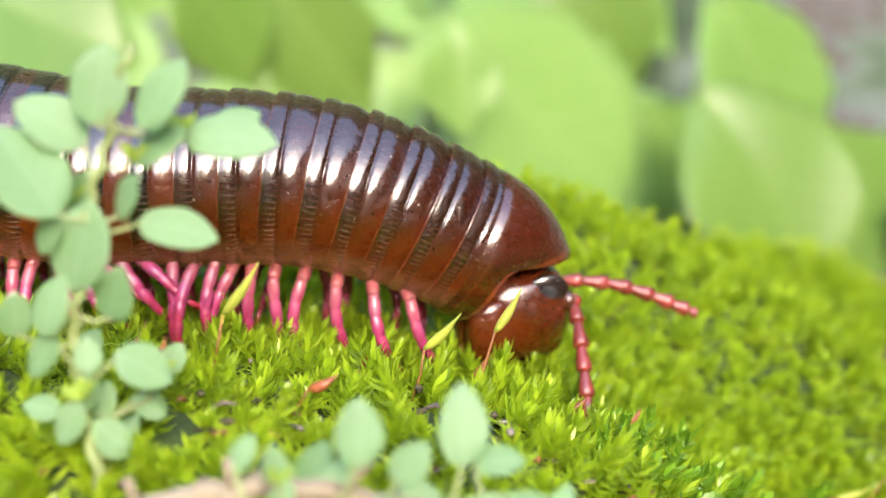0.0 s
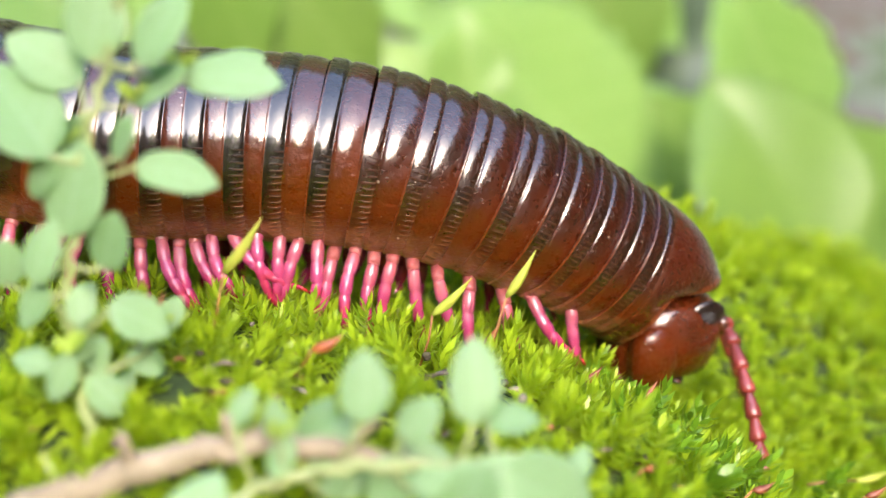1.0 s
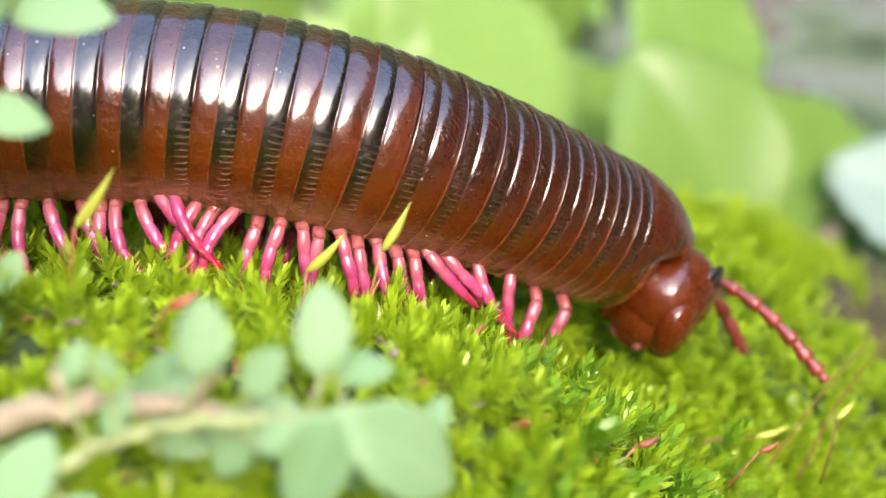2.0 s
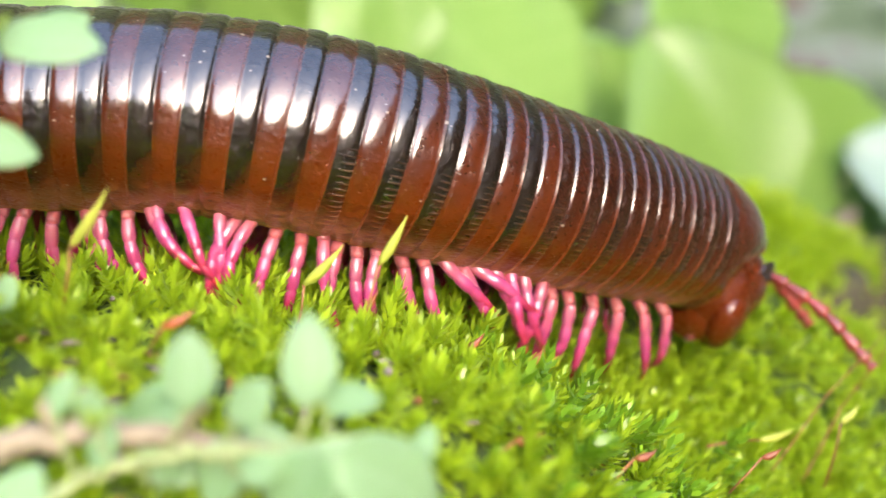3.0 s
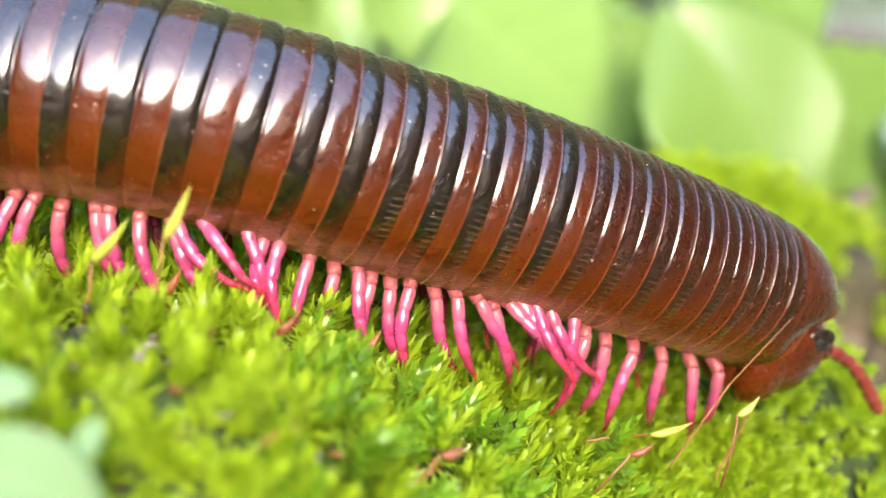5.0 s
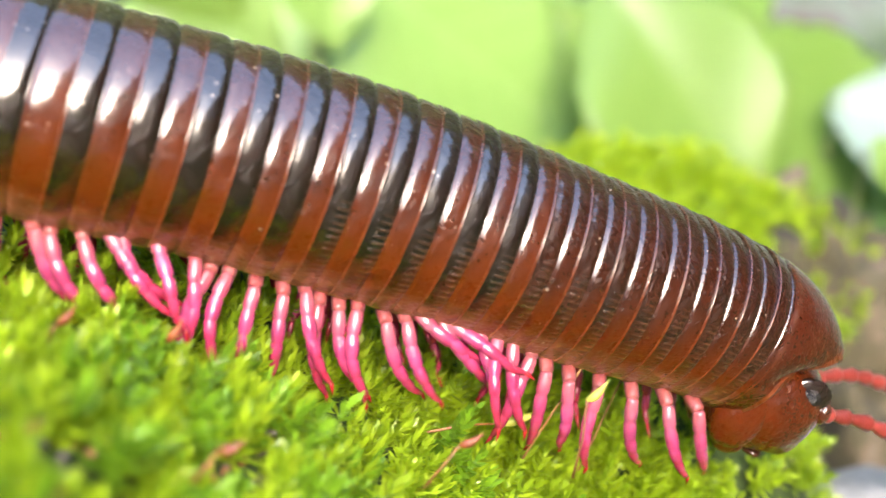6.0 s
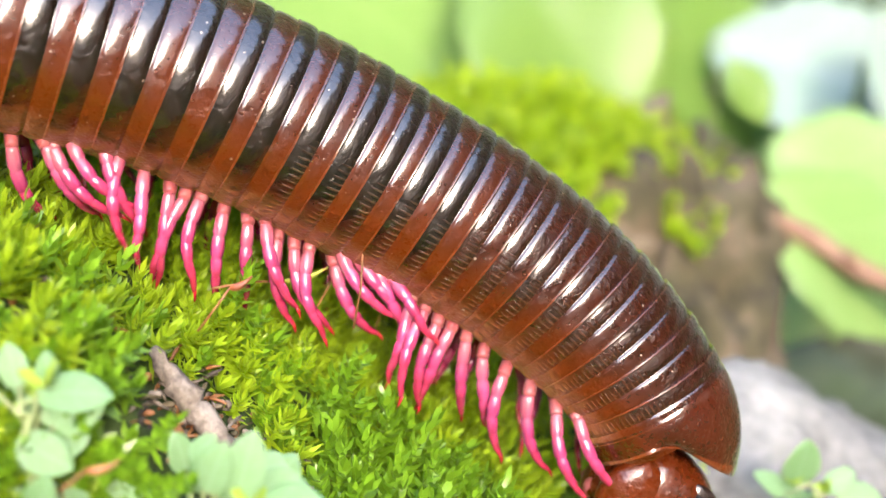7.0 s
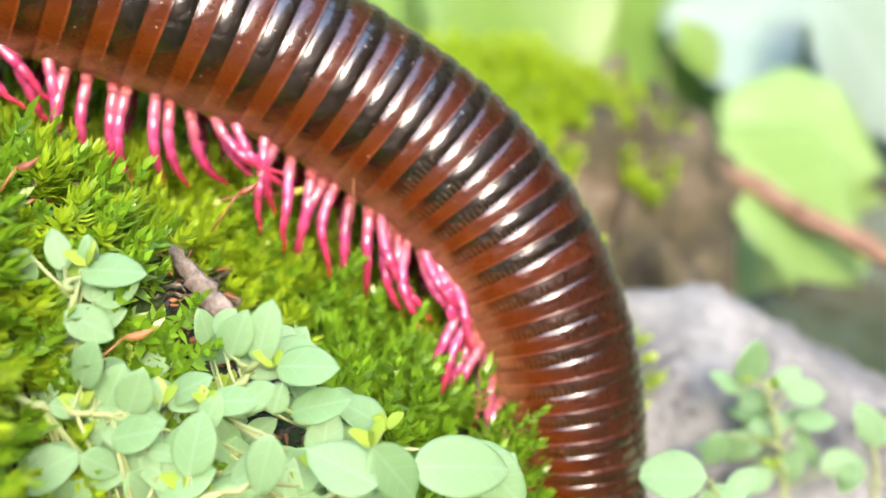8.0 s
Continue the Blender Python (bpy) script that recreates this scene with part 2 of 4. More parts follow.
MOSS = leafy("moss_leaf", (0.06, 0.15, 0.005), (0.46, 0.62, 0.035), 0.34, 0.36, 60, island=True)
# a greener moss, its colour darkened further for the shade under the millipede
MOSS_DEEP = leafy("moss_leaf_deep", (0.018, 0.065, 0.003), (0.25, 0.47, 0.028), 0.34, 0.28, 60, island=True)
HERB = leafy("herb_leaf", (0.21, 0.39, 0.185), (0.35, 0.53, 0.31), 0.5, 0.54, 300, veins=1100.0)
HERB_YOUNG = leafy("herb_young_leaf", (0.34, 0.5, 0.06), (0.42, 0.55, 0.12), 0.45, 0.45, 300)
HERB_STEM = leafy("herb_stem", (0.22, 0.3, 0.1), (0.34, 0.38, 0.18), 0.5, 0.1, 300)
BROAD = leafy("broad_leaf", (0.13, 0.27, 0.05), (0.27, 0.42, 0.12), 0.35, 0.35, 45, veins=110.0)
BROAD_LIME = leafy("broad_leaf_lime", (0.2, 0.36, 0.1), (0.34, 0.48, 0.18), 0.4, 0.38, 50, veins=110.0)
BROAD_PALE = leafy("broad_leaf_pale", (0.2, 0.3, 0.22), (0.34, 0.42, 0.36), 0.4, 0.3, 60, veins=110.0)
BROAD_BRIGHT = leafy("broad_leaf_bright", (0.088, 0.208, 0.024), (0.184, 0.304, 0.064), 0.35, 0.4, 45, veins=110.0)
STALK = leafy("stalk_green", (0.4, 0.48, 0.06), (0.5, 0.52, 0.1), 0.4, 0.3, 300)


def earthy(name, stops, scale, rough, bump_size, bump=0.6):
    m, nt, b = material(name)
    co = nt.nodes.new("ShaderNodeTexCoord").outputs["Object"]
    n1, n2 = noise_of(nt, co, scale, 8, 0.62), noise_of(nt, co, scale * 9, 6, 0.6)
    f = maths(nt, "ADD", maths(nt, "MULTIPLY", n1, 0.7), maths(nt, "MULTIPLY", n2, 0.3))
    nt.links.new(ramp(nt, f, stops).outputs[0], b.inputs["Base Color"])
    b.inputs["Roughness"].default_value = rough
    bumped(nt, b, maths(nt, "ADD", n1, maths(nt, "MULTIPLY", n2, 0.5)), bump, bump_size)
    return m


SOIL = earthy("soil", [(0.4, (0.02, 0.016, 0.012)), (0.48, (0.055, 0.048, 0.02)), (0.55, (0.1, 0.075, 0.045)), (0.64, (0.24, 0.19, 0.14))], 85, 0.9, 0.001)
STONE = earthy("grey_stone", [(0.38, (0.06, 0.058, 0.052)), (0.47, (0.16, 0.157, 0.15)), (0.57, (0.24, 0.235, 0.22)), (0.68, (0.37, 0.345, 0.315))], 70, 0.8, 0.002)
BARK = earthy("bark", [(0.4, (0.05, 0.038, 0.03)), (0.5, (0.15, 0.12, 0.095)), (0.62, (0.3, 0.25, 0.21))], 300, 0.85, 0.0004)
TWIG = earthy("dry_twig", [(0.35, (0.17, 0.13, 0.08)), (0.55, (0.31, 0.26, 0.18)), (0.7, (0.45, 0.39, 0.29))], 350, 0.8, 0.0003)
STICK = earthy("stick_tan", [(0.35, (0.16, 0.085, 0.05)), (0.55, (0.24, 0.14, 0.09)), (0.7, (0.34, 0.22, 0.14))], 200, 0.8, 0.0004)
RED_BIT = soft_flesh("dry_red", (0.3, 0.085, 0.025), (0.17, 0.045, 0.016), 0.45, 0.2)
BROWN_BIT = soft_flesh("dry_brown", (0.3, 0.13, 0.04), (0.2, 0.08, 0.03), 0.5, 0.2)

# ground: mossy near the mound, leaf litter and pale stones on the bank behind
m, nt, b = material("ground_soil")
pos = nt.nodes.new("ShaderNodeTexCoord").outputs["Object"]
sep = nt.nodes.new("ShaderNodeSeparateXYZ")
nt.links.new(pos, sep.inputs[0])
g1, g2 = noise_of(nt, pos, 22, 5), noise_of(nt, pos, 300, 6)
litter = ramp(nt, g1, [(0.34, (0.02, 0.04, 0.012)), (0.45, (0.07, 0.1, 0.05)), (0.54, (0.13, 0.15, 0.12)), (0.6, (0.07, 0.045, 0.03)), (0.72, (0.2, 0.2, 0.19))]).outputs[0]
near = ramp(nt, g2, [(0.35, (0.012, 0.028, 0.004)), (0.6, (0.035, 0.065, 0.01)), (0.75, (0.08, 0.08, 0.03))]).outputs[0]
far = ramp(nt, maths(nt, "MULTIPLY", sep.outputs[1], 4.0), [(0.4, (0, 0, 0)), (0.7, (1, 1, 1))]).outputs[0]
nt.links.new(mixed(nt, far, near, litter), b.inputs["Base Color"])
b.inputs["Roughness"].default_value = 0.9
bumped(nt, b, maths(nt, "ADD", g2, g1), 0.6, 0.001)
GROUND = m

# ---- ground sheet ----
EDGE_X = (-9, -4, -2, -0.6, 0.2, 1.0, 1.8, 2.65, 3.5, 4.08, 4.48, 4.82, 5.3, 8, 12)
EDGE_Z = (0.1, 0.2, 0.02, -0.14, -0.37, -0.7, -1.1, -1.65, -2.28, -2.95, -3.8, -4.7, -5.4, -7.0, -8.5)


def ground_z(x, y):
    """Height of the ground, in cm: a mound with a hollow along it, a ridge behind, a steep end, and a bank in the distance."""
    x, y = np.asarray(x, float), np.asarray(y, float)
    back = smooth(1.4, 3.6, y)
    z = np.interp(x - 1.0 * back, EDGE_X, EDGE_Z)
    z = z + 0.65 * back + (0.11 * np.clip(0.8 - y, 0, 2.2) - 0.42 * np.clip(-1.5 - y, 0, 2)) * (1 - smooth(0.8, 2.2, x))
    z = z - 0.5 * smooth(1.4, 2.8, x) * np.clip(1.1 - y, 0, 2.6) - 2.1 * smooth(0.8, 1.5, x) * np.clip(-0.6 - y, 0, 1.2)
    z = z - 0.2 * smooth(0.5, 1.7, x) * (1 - smooth(2.0, 3.2, y))
    z = z - 0.32 * np.exp(-(((x - 2.9) / 0.6) ** 2) - ((y - 0.75) / 0.45) ** 2)
    z = z + 0.07 * np.sin(2.9 * x + 1.3 * y) * np.sin(2.3 * y - 0.8 * x + 1) + 0.04 * np.sin(6.1 * x - 2) * np.sin(5.3 * y + x)
    z = z + (-8.0 - z) * smooth(4.2, 7.2, y)
    z = z + (np.minimum(z, -2.2) - z) * smooth(3.6, 6.5, -y)
    z = z + (-5.2 - z) * smooth(7.5, 20, -x)
    bank = np.clip(y - 13, 0, 85) * 0.42 + np.clip(np.abs(x) - 16, 0, 60) * 0.25
    return z + bank * smooth(11, 16, np.hypot(x * 0.8, y))


def ticks(a, b, step, far):
    inner = np.arange(a, b + 1e-6, step)
    grow = step * np.cumsum(1.22 ** np.arange(1, 60))
    grow = grow[grow < far]
    return np.concatenate([a - grow[::-1], inner, b + grow])


gx, gy = ticks(-7, 9, 0.14, 300000), ticks(-5, 9, 0.14, 300000)
mx_, my_ = np.meshgrid(gx, gy)
mz_ = ground_z(mx_, my_)
verts = np.stack([mx_, my_, mz_], -1).reshape(-1, 3)
nx, ny = len(gx), len(gy)
ii = (np.arange(ny - 1)[:, None] * nx + np.arange(nx - 1)[None]).ravel()
faces = np.stack([ii, ii + 1, ii + nx + 1, ii + nx], -1).tolist()
thing("ground", mesh_of("ground", verts, faces, [GROUND]), "dark soil and leaf litter sloping down from a mound", "ground", kind="structure")


# ---- unseen thicket ring, added to limit sky light and reflections ----
m, nt, b = material("thicket_leaf")
pos = nt.nodes.new("ShaderNodeTexCoord").outputs["Object"]
t1, t2 = noise_of(nt, pos, 30, 6), noise_of(nt, pos, 4, 4)
nt.links.new(ramp(nt, maths(nt, "ADD", maths(nt, "MULTIPLY", t1, 0.6), maths(nt, "MULTIPLY", t2, 0.4)), [(0.35, (0.012, 0.025, 0.008)), (0.5, (0.04, 0.075, 0.02)), (0.66, (0.1, 0.16, 0.04))]).outputs[0], b.inputs["Base Color"])
b.inputs["Roughness"].default_value = 0.6
bumped(nt, b, t1, 1.0, 0.03)
THICKET = m
verts, faces = [], []
ROUND, TALL = 96, 22
for i in range(ROUND):
    w = 2 * math.pi * i / ROUND
    ahead = 0.5 + 0.5 * math.sin(w)
    # taller ahead and in two rear lobes, so the shell reflects less sky there
    top = 36 + 163 * ahead + sum(95 * math.exp(-(((w - side + math.pi) % (2 * math.pi) - math.pi) / 0.55) ** 2) for side in (-0.65, math.pi + 0.65)) + (3 + 19 * ahead) * math.sin(5 * w + 1) + (2 + 10 * ahead) * math.sin(11 * w)
    for j in range(TALL):
        q = j / (TALL - 1)
        p = Vector((math.cos(w), math.sin(w), 0)) * 4 + Vector((0, 0, q * 5))
        r = 150 + 26 * noise.noise(p * 1.3) + 12 * noise.noise(p * 4) + 20 * q * q - 60 * ahead * q
        verts.append((r * math.cos(w), r * math.sin(w), -12 + (top + 16) * q))
for i in range(ROUND):
    for j in range(TALL - 1):
        a, c = i * TALL + j, (i + 1) % ROUND * TALL + j
        faces.append((a, c, c + 1, a + 1))
thing("thicket_sky_screen", mesh_of("thicket_sky_screen", verts, faces, [THICKET]), "dark green thicket ring added out of view to limit the sky light", "thicket", kind="structure")

# ---- moss ----
GROUND_Z = ground_z

def moss_field(name, places, mat, rng, ground=None, tall=1.0, leaves=26, leaf_len=0.115, width=0.013, clump=0.36, label=""):
    """Many little leafy shoots in one mesh; each leaf is a pointed blade of its own."""
    n = len(places)
    ground_z = ground or GROUND_Z
    base = np.column_stack([places, ground_z(places[:, 0], places[:, 1]) - 0.05])
    eps = 0.08
    gxn = (ground_z(places[:, 0] + eps, places[:, 1]) - ground_z(places[:, 0] - eps, places[:, 1])) / (2 * eps)
    gyn = (ground_z(places[:, 0], places[:, 1] + eps) - ground_z(places[:, 0], places[:, 1] - eps)) / (2 * eps)
    up = np.column_stack([-0.75 * gxn, -0.75 * gyn, np.ones(n)]) + rng.normal(0, 0.22, (n, 3)) * (1, 1, 0.2)
    cell = np.floor(places / clump)
    best, lean = np.full(n, 9.0), np.zeros((n, 2))
    for i in (-1, 0, 1):
        for j in (-1, 0, 1):
            c = cell + (i, j)
            h = np.sin(c[:, 0] * 127.1 + c[:, 1] * 311.7) * 43758.5
            k = np.sin(c[:, 0] * 269.5 + c[:, 1] * 183.3) * 24634.6
            d = places - (c + np.column_stack([h - np.floor(h), k - np.floor(k)])) * clump
            r = np.hypot(d[:, 0], d[:, 1])
            near = r < best
            best[near], lean[near] = r[near], d[near]
    out = np.clip(best / (0.62 * clump), 0, 1)
    up[:, :2] += 0.9 * lean / clump
    up /= np.linalg.norm(up, axis=1)[:, None]
    height = tall * rng.uniform(0.16, 0.34, n) * (1.35 - 1.05 * out**1.3)
    size = rng.uniform(0.75, 1.3, n)
    q = np.arange(leaves) / (leaves - 1)
    az = rng.uniform(0, 6.28, n)[:, None] + np.arange(leaves)[None] * 2.4 + rng.normal(0, 0.25, (n, leaves))
    el = np.radians(8 + 66 * q[None] ** 1.3 + rng.normal(0, 9, (n, leaves)))
    a = np.cross(up, [0.3, 1, 0.1])
    a /= np.linalg.norm(a, axis=1)[:, None]
    c = np.cross(up, a)
    out = np.cos(az)[..., None] * a[:, None] + np.sin(az)[..., None] * c[:, None]
    side = -np.sin(az)[..., None] * a[:, None] + np.cos(az)[..., None] * c[:, None]
    way = np.cos(el)[..., None] * out + np.sin(el)[..., None] * up[:, None]
    foot = base[:, None] + up[:, None] * (height[:, None] * (0.25 + 0.75 * q[None]))[..., None]
    ln = (leaf_len * size[:, None] * rng.uniform(0.75, 1.2, (n, leaves)) * (1.05 - 0.3 * q[None]))[..., None]
    bend = up[:, None] * rng.uniform(-0.25, 0.3, (n, leaves))[..., None]
    w = width * size[:, None, None]
    nrm = np.cross(side, way)
    mid = foot + way * ln * 0.5
    tip = foot + (way + bend) * ln
    v = np.stack([foot - side * w * 0.6, foot + side * w * 0.6, mid - side * w + nrm * w * 0.5, mid + side * w + nrm * w * 0.5, tip], 2).reshape(-1, 3)
    k = np.arange(n * leaves) * 5
    me = bpy.data.meshes.new(name)
    tri = np.stack([k, k + 1, k + 3, k, k + 3, k + 2, k + 2, k + 3, k + 4], -1).reshape(-1)
    me.vertices.add(len(v))
    me.vertices.foreach_set("co", (v * CM).ravel())
    me.loops.add(len(tri))
    me.loops.foreach_set("vertex_index", tri.astype(np.int32))
    me.polygons.add(len(tri) // 3)
    me.polygons.foreach_set("loop_start", np.arange(0, len(tri), 3, dtype=np.int32))
    me.materials.append(mat)
    me.update(calc_edges=True)
    return thing(name, me, label, "moss", kind="stuff")


def scatter(x0, x1, y0, y1, step, rng, keep=None):
    xs, ys = np.meshgrid(np.arange(x0, x1, step), np.arange(y0, y1, step))
    p = np.column_stack([xs.ravel(), ys.ravel()]) + rng.uniform(-0.5, 0.5, (xs.size, 2)) * step
    return p[keep(p)] if keep is not None else p


rng = np.random.default_rng(4)
BARE = (2.34, -0.2, 0.62)


def mossy(p, fill=0.93):
    x, y = p[:, 0], p[:, 1]
    bare = np.hypot((x - BARE[0]) / 1.0, (y - BARE[1]) / 0.9) < BARE[2] * (0.8 + 0.4 * rng.random(len(p)))
    e = 0.06
    steep = np.hypot((ground_z(x + e, y) - ground_z(x - e, y)) / (2 * e), (ground_z(x, y + e) - ground_z(x, y - e)) / (2 * e))
    return (x < 4.95 + 1.0 * smooth(1.4, 3.6, y)) & ~bare & (rng.random(len(p)) < fill * np.sqrt(1 + steep**2))


deep = lambda p: mossy(p, 0.42) & (p[:, 1] < 1.0) & (p[:, 0] > 2.0 + 0.5 * np.sin(3 * p[:, 1]))
light = lambda p: mossy(p, 0.5) & (p[:, 0] <= 2.3 + 0.5 * np.sin(3 * p[:, 1]))
moss_field("moss_carpet", scatter(-4.6, 3.0, -4.2, 2.2, 0.1, rng, light), MOSS, rng, tall=1.15, leaves=40, leaf_len=0.14, width=0.0155, clump=0.36, label="bright yellow-green carpet of star-shaped moss shoots on the mound")
moss_field("moss_carpet", scatter(1.4, 5.2, -2.4, 2.4, 0.075, rng, deep), MOSS_DEEP, rng, tall=1.95, leaves=30, leaf_len=0.15, width=0.024, clump=0.6, label="darker green feathery moss on the steep end of the mound")
behind = lambda p: mossy(p, 0.75) & (p[:, 0] > 2.0 + 0.5 * np.sin(3 * p[:, 1])) & (p[:, 1] >= 0.9)
moss_field("moss_carpet", scatter(1.4, 5.8, 0.9, 2.4, 0.08, rng, behind), MOSS, rng, tall=1.35, leaves=30, leaf_len=0.125, width=0.017, clump=0.4, label="bright green moss rounding over the far side of the mound")
moss_field("moss_carpet", scatter(0.5, 3.4, -2.3, 0.4, 0.085, rng, lambda p: mossy(p, 0.22)), MOSS_DEEP, rng, tall=1.3, leaves=22, leaf_len=0.15, width=0.023, clump=0.4, label="mixed green moss down the front of the mound")
moss_field("moss_carpet", scatter(-2.0, 6.0, 2.2, 5.2, 0.12, rng, mossy), MOSS, rng, tall=1.1, leaves=24, leaf_len=0.13, width=0.018, label="bright green moss over the ridge of the mound")


# ---- stones ----
def boulder(name, centre, radii, seed, mat, label, rough=0.12, tilt=(0, 0, 0), category="stone"):
    def shape(v):
        p = Vector(v) * 1.7 + Vector((seed, seed * 2.3, 0))
        q = Vector(v) * 6 + Vector((seed, 0, seed))
        return 1 + rough * 1.6 * noise.noise(p) + rough * 0.5 * noise.noise(q) + rough * 0.2 * noise.noise(q * 3)
    v, f = ball(radii, rings=40, sides=60, shape=shape)
    return thing(name, mesh_of(name, v, f, [mat]), label, category, at=pose(*(c * CM for c in centre), *tilt))


boulder("stone", (6.5, 4.5, -6.5), (3.6, 2.3, 2.7), 3.0, STONE, "pale grey weathered stone at the foot of the mound", tilt=(0, 30, 0))



def rock_top(x, y):
    """Height of the mossy crown over the rock."""
    x, y = np.asarray(x, float), np.asarray(y, float)
    q = ((x - 6.1) / 2.9) ** 2 + ((y - 11.0) / 2.1) ** 2
    return -4.3 + 2.1 * np.sqrt(np.clip(1 - q, 0, 1)) - 0.42 * (x - 6.1) + 0.1 * np.sin(3 * x + 2 * y)


def on_rock(p):
    return ((p[:, 0] - 6.0) / 2.6) ** 2 + ((p[:, 1] - 11.0) / 1.9) ** 2 + 0.25 * np.sin(4 * p[:, 0]) < 0.85


moss_field("moss_cushion", scatter(3.0, 9.0, 8.8, 13.2, 0.16, rng, on_rock), MOSS, rng, ground=rock_top, tall=1.6, leaves=16, leaf_len=0.22, width=0.035, label="bright green moss cushion on the crown of the rock")
boulder("rock", (6.1, 11.0, -6.2), (2.8, 2.0, 3.8), 7.0, SOIL, "brown earthy rock under a moss cushion", 0.3, tilt=(0, 22, 0), category="rock")
boulder("rock", (7.7, 10.0, -6.4), (1.1, 1.3, 2.9), 11.0, SOIL, "dark brown crumbly lump of earth", 0.3, category="rock")

# ---- the millipede ----
RADIUS = 0.695
TRAIL_FROM = -4.0
TRAIL = np.array([(-7.4, 0.6, 1.35), (-6.45, 0.6, 1.5), (-5.5, 0.6, 1.58), (-4.53, 0.62, 1.56), (-3.569, 0.653, 1.415), (-2.601, 0.678, 1.241),
                  (-1.621, 0.678, 1.233), (-0.664, 0.651, 1.111), (0.185, 0.715, 0.874), (0.973, 0.927, 0.575), (1.807, 1.123, 0.24), (2.653, 1.241, -0.2),
                  (3.465, 1.284, -0.782), (4.227, 1.165, -1.524), (4.642, 0.89, -2.523), (4.584, 0.703, -3.62), (4.459, 0.784, -4.622), (4.265, 1.166, -5.516), (4.022, 1.81, -6.251)])
# seconds, head along the trail, head lowered by, head swung aside by, head turned away by (cm)
CRAWL = np.array([(0, 5.05, 0.27, -0.15, 0), (0.5, 5.62, 0.32, -0.11, 0), (1, 6.22, 0.35, -0.07, 0), (1.5, 6.62, 0.33, -0.01, 0.1), (2.8, 7.5, -0.1, 0.0, 0.8), (3.5, 8.2, -0.14, 0.03, 0.8), (4.2, 8.85, -0.4, -0.05, 0.8),
                  (5.5, 9.82, -0.68, -0.01, 0.9), (6, 10.14, -0.73, 0.4, 0.7), (6.5, 10.6, -0.51, 0.76, 0.3), (7, 11.27, -0.33, 0.88, 0), (7.5, 11.64, -0.02, 1.05, 0), (8, 12.25, 0.29, 0.35, 0)])


def glide(rows, t):
    """Smooth values between timed rows."""
    ts = rows[:, 0]
    slope = np.gradient(rows[:, 1:], ts, axis=0)
    i = int(np.clip(np.searchsorted(ts, t, side="right") - 1, 0, len(ts) - 2))
    h = ts[i + 1] - ts[i]
    q = (t - ts[i]) / h
    return ((2 * q**3 - 3 * q**2 + 1) * rows[i, 1:] + (q**3 - 2 * q**2 + q) * h * slope[i]
            + (3 * q**2 - 2 * q**3) * rows[i + 1, 1:] + (q**3 - q**2) * h * slope[i + 1])


def trail(u):
    q = np.asarray(u, float) - TRAIL_FROM
    i = np.clip(np.floor(q).astype(int), 1, len(TRAIL) - 3)
    t = np.clip(q - i, -1, 2)[..., None]
    p0, p1, p2, p3 = TRAIL[i - 1], TRAIL[i], TRAIL[i + 1], TRAIL[i + 2]
    inside = 0.5 * (2 * p1 + (p2 - p0) * t + (2 * p0 - 5 * p1 + 4 * p2 - p3) * t * t + (3 * p1 - p0 - 3 * p2 + p3) * t**3)
    return np.where((q < 1)[..., None], TRAIL[1] + (q - 1)[..., None] * (TRAIL[1] - TRAIL[0]), inside)


STEPS = [n / 10 for n in range(81)]
LINES = {}
for t in STEPS:
    along, low, aside, away = glide(CRAWL, t)
    s = np.arange(-0.6, 14.5, 0.05)
    w = np.exp(-(np.maximum(s, 0) / 2.0) ** 2)
    c = trail(along - s)
    c[:, 2] -= low * w
    c[:, 2] += np.interp(t, [0, 0.6, 1.3], [0.1, 0.08, 0]) * np.exp(-((s - 2.6) / 1.2) ** 2)
    c[:, 0] += aside * w
    c[:, 1] += away * np.exp(-(np.maximum(s, 0) / 1.5) ** 2)
    pad = np.concatenate([c[:1] + (c[:1] - c[10:0:-1]), c, c[-1:] + (c[-1:] - c[-2:-12:-1])])
    c = np.stack([np.convolve(pad[:, k], np.ones(21) / 21, 'valid') for k in range(3)], -1)
    arc = np.concatenate([[0], np.cumsum(np.linalg.norm(np.diff(c, axis=0), axis=1))])
    LINES[t] = (arc - np.interp(0, s, arc), c)


def stretched(t, s):
    """How far behind the head a ring lies at that time: the front rings slide out of one another and back."""
    e = float(np.interp(t, [0, 1.0, 1.5, 2.6, 6.0, 7.0, 8.0], [0.22, 0.22, 0.17, 0.0, 0.0, 0.08, 0.06]))
    return s + e * (min(max(s, 1.15), 3.3) - 1.15)


def spot(t, s):
    arc, c = LINES[t]
    return np.array([np.interp(s, arc, c[:, k]) for k in range(3)])


def body_pose(t, s):
    """The frame of the body s cm behind the head: x forward, z towards the back's top."""
    p, ahead = spot(t, s), spot(t, s - 0.22) - spot(t, s + 0.22)
    x = Vector(ahead).normalized()
    y = (Vector((0, 1, 0)) - x * x.y).normalized()
    z = x.cross(y)
    return Matrix.Translation(Vector(p) * CM) @ Matrix((x, y, z)).transposed().to_4x4()


def girth(s):
    return RADIUS * float(np.interp(s, [0, 0.4, 1, 2, 3, 4, 10, 13], [0.68, 0.73, 0.80, 0.90, 0.965, 1.0, 1.0, 0.8]))


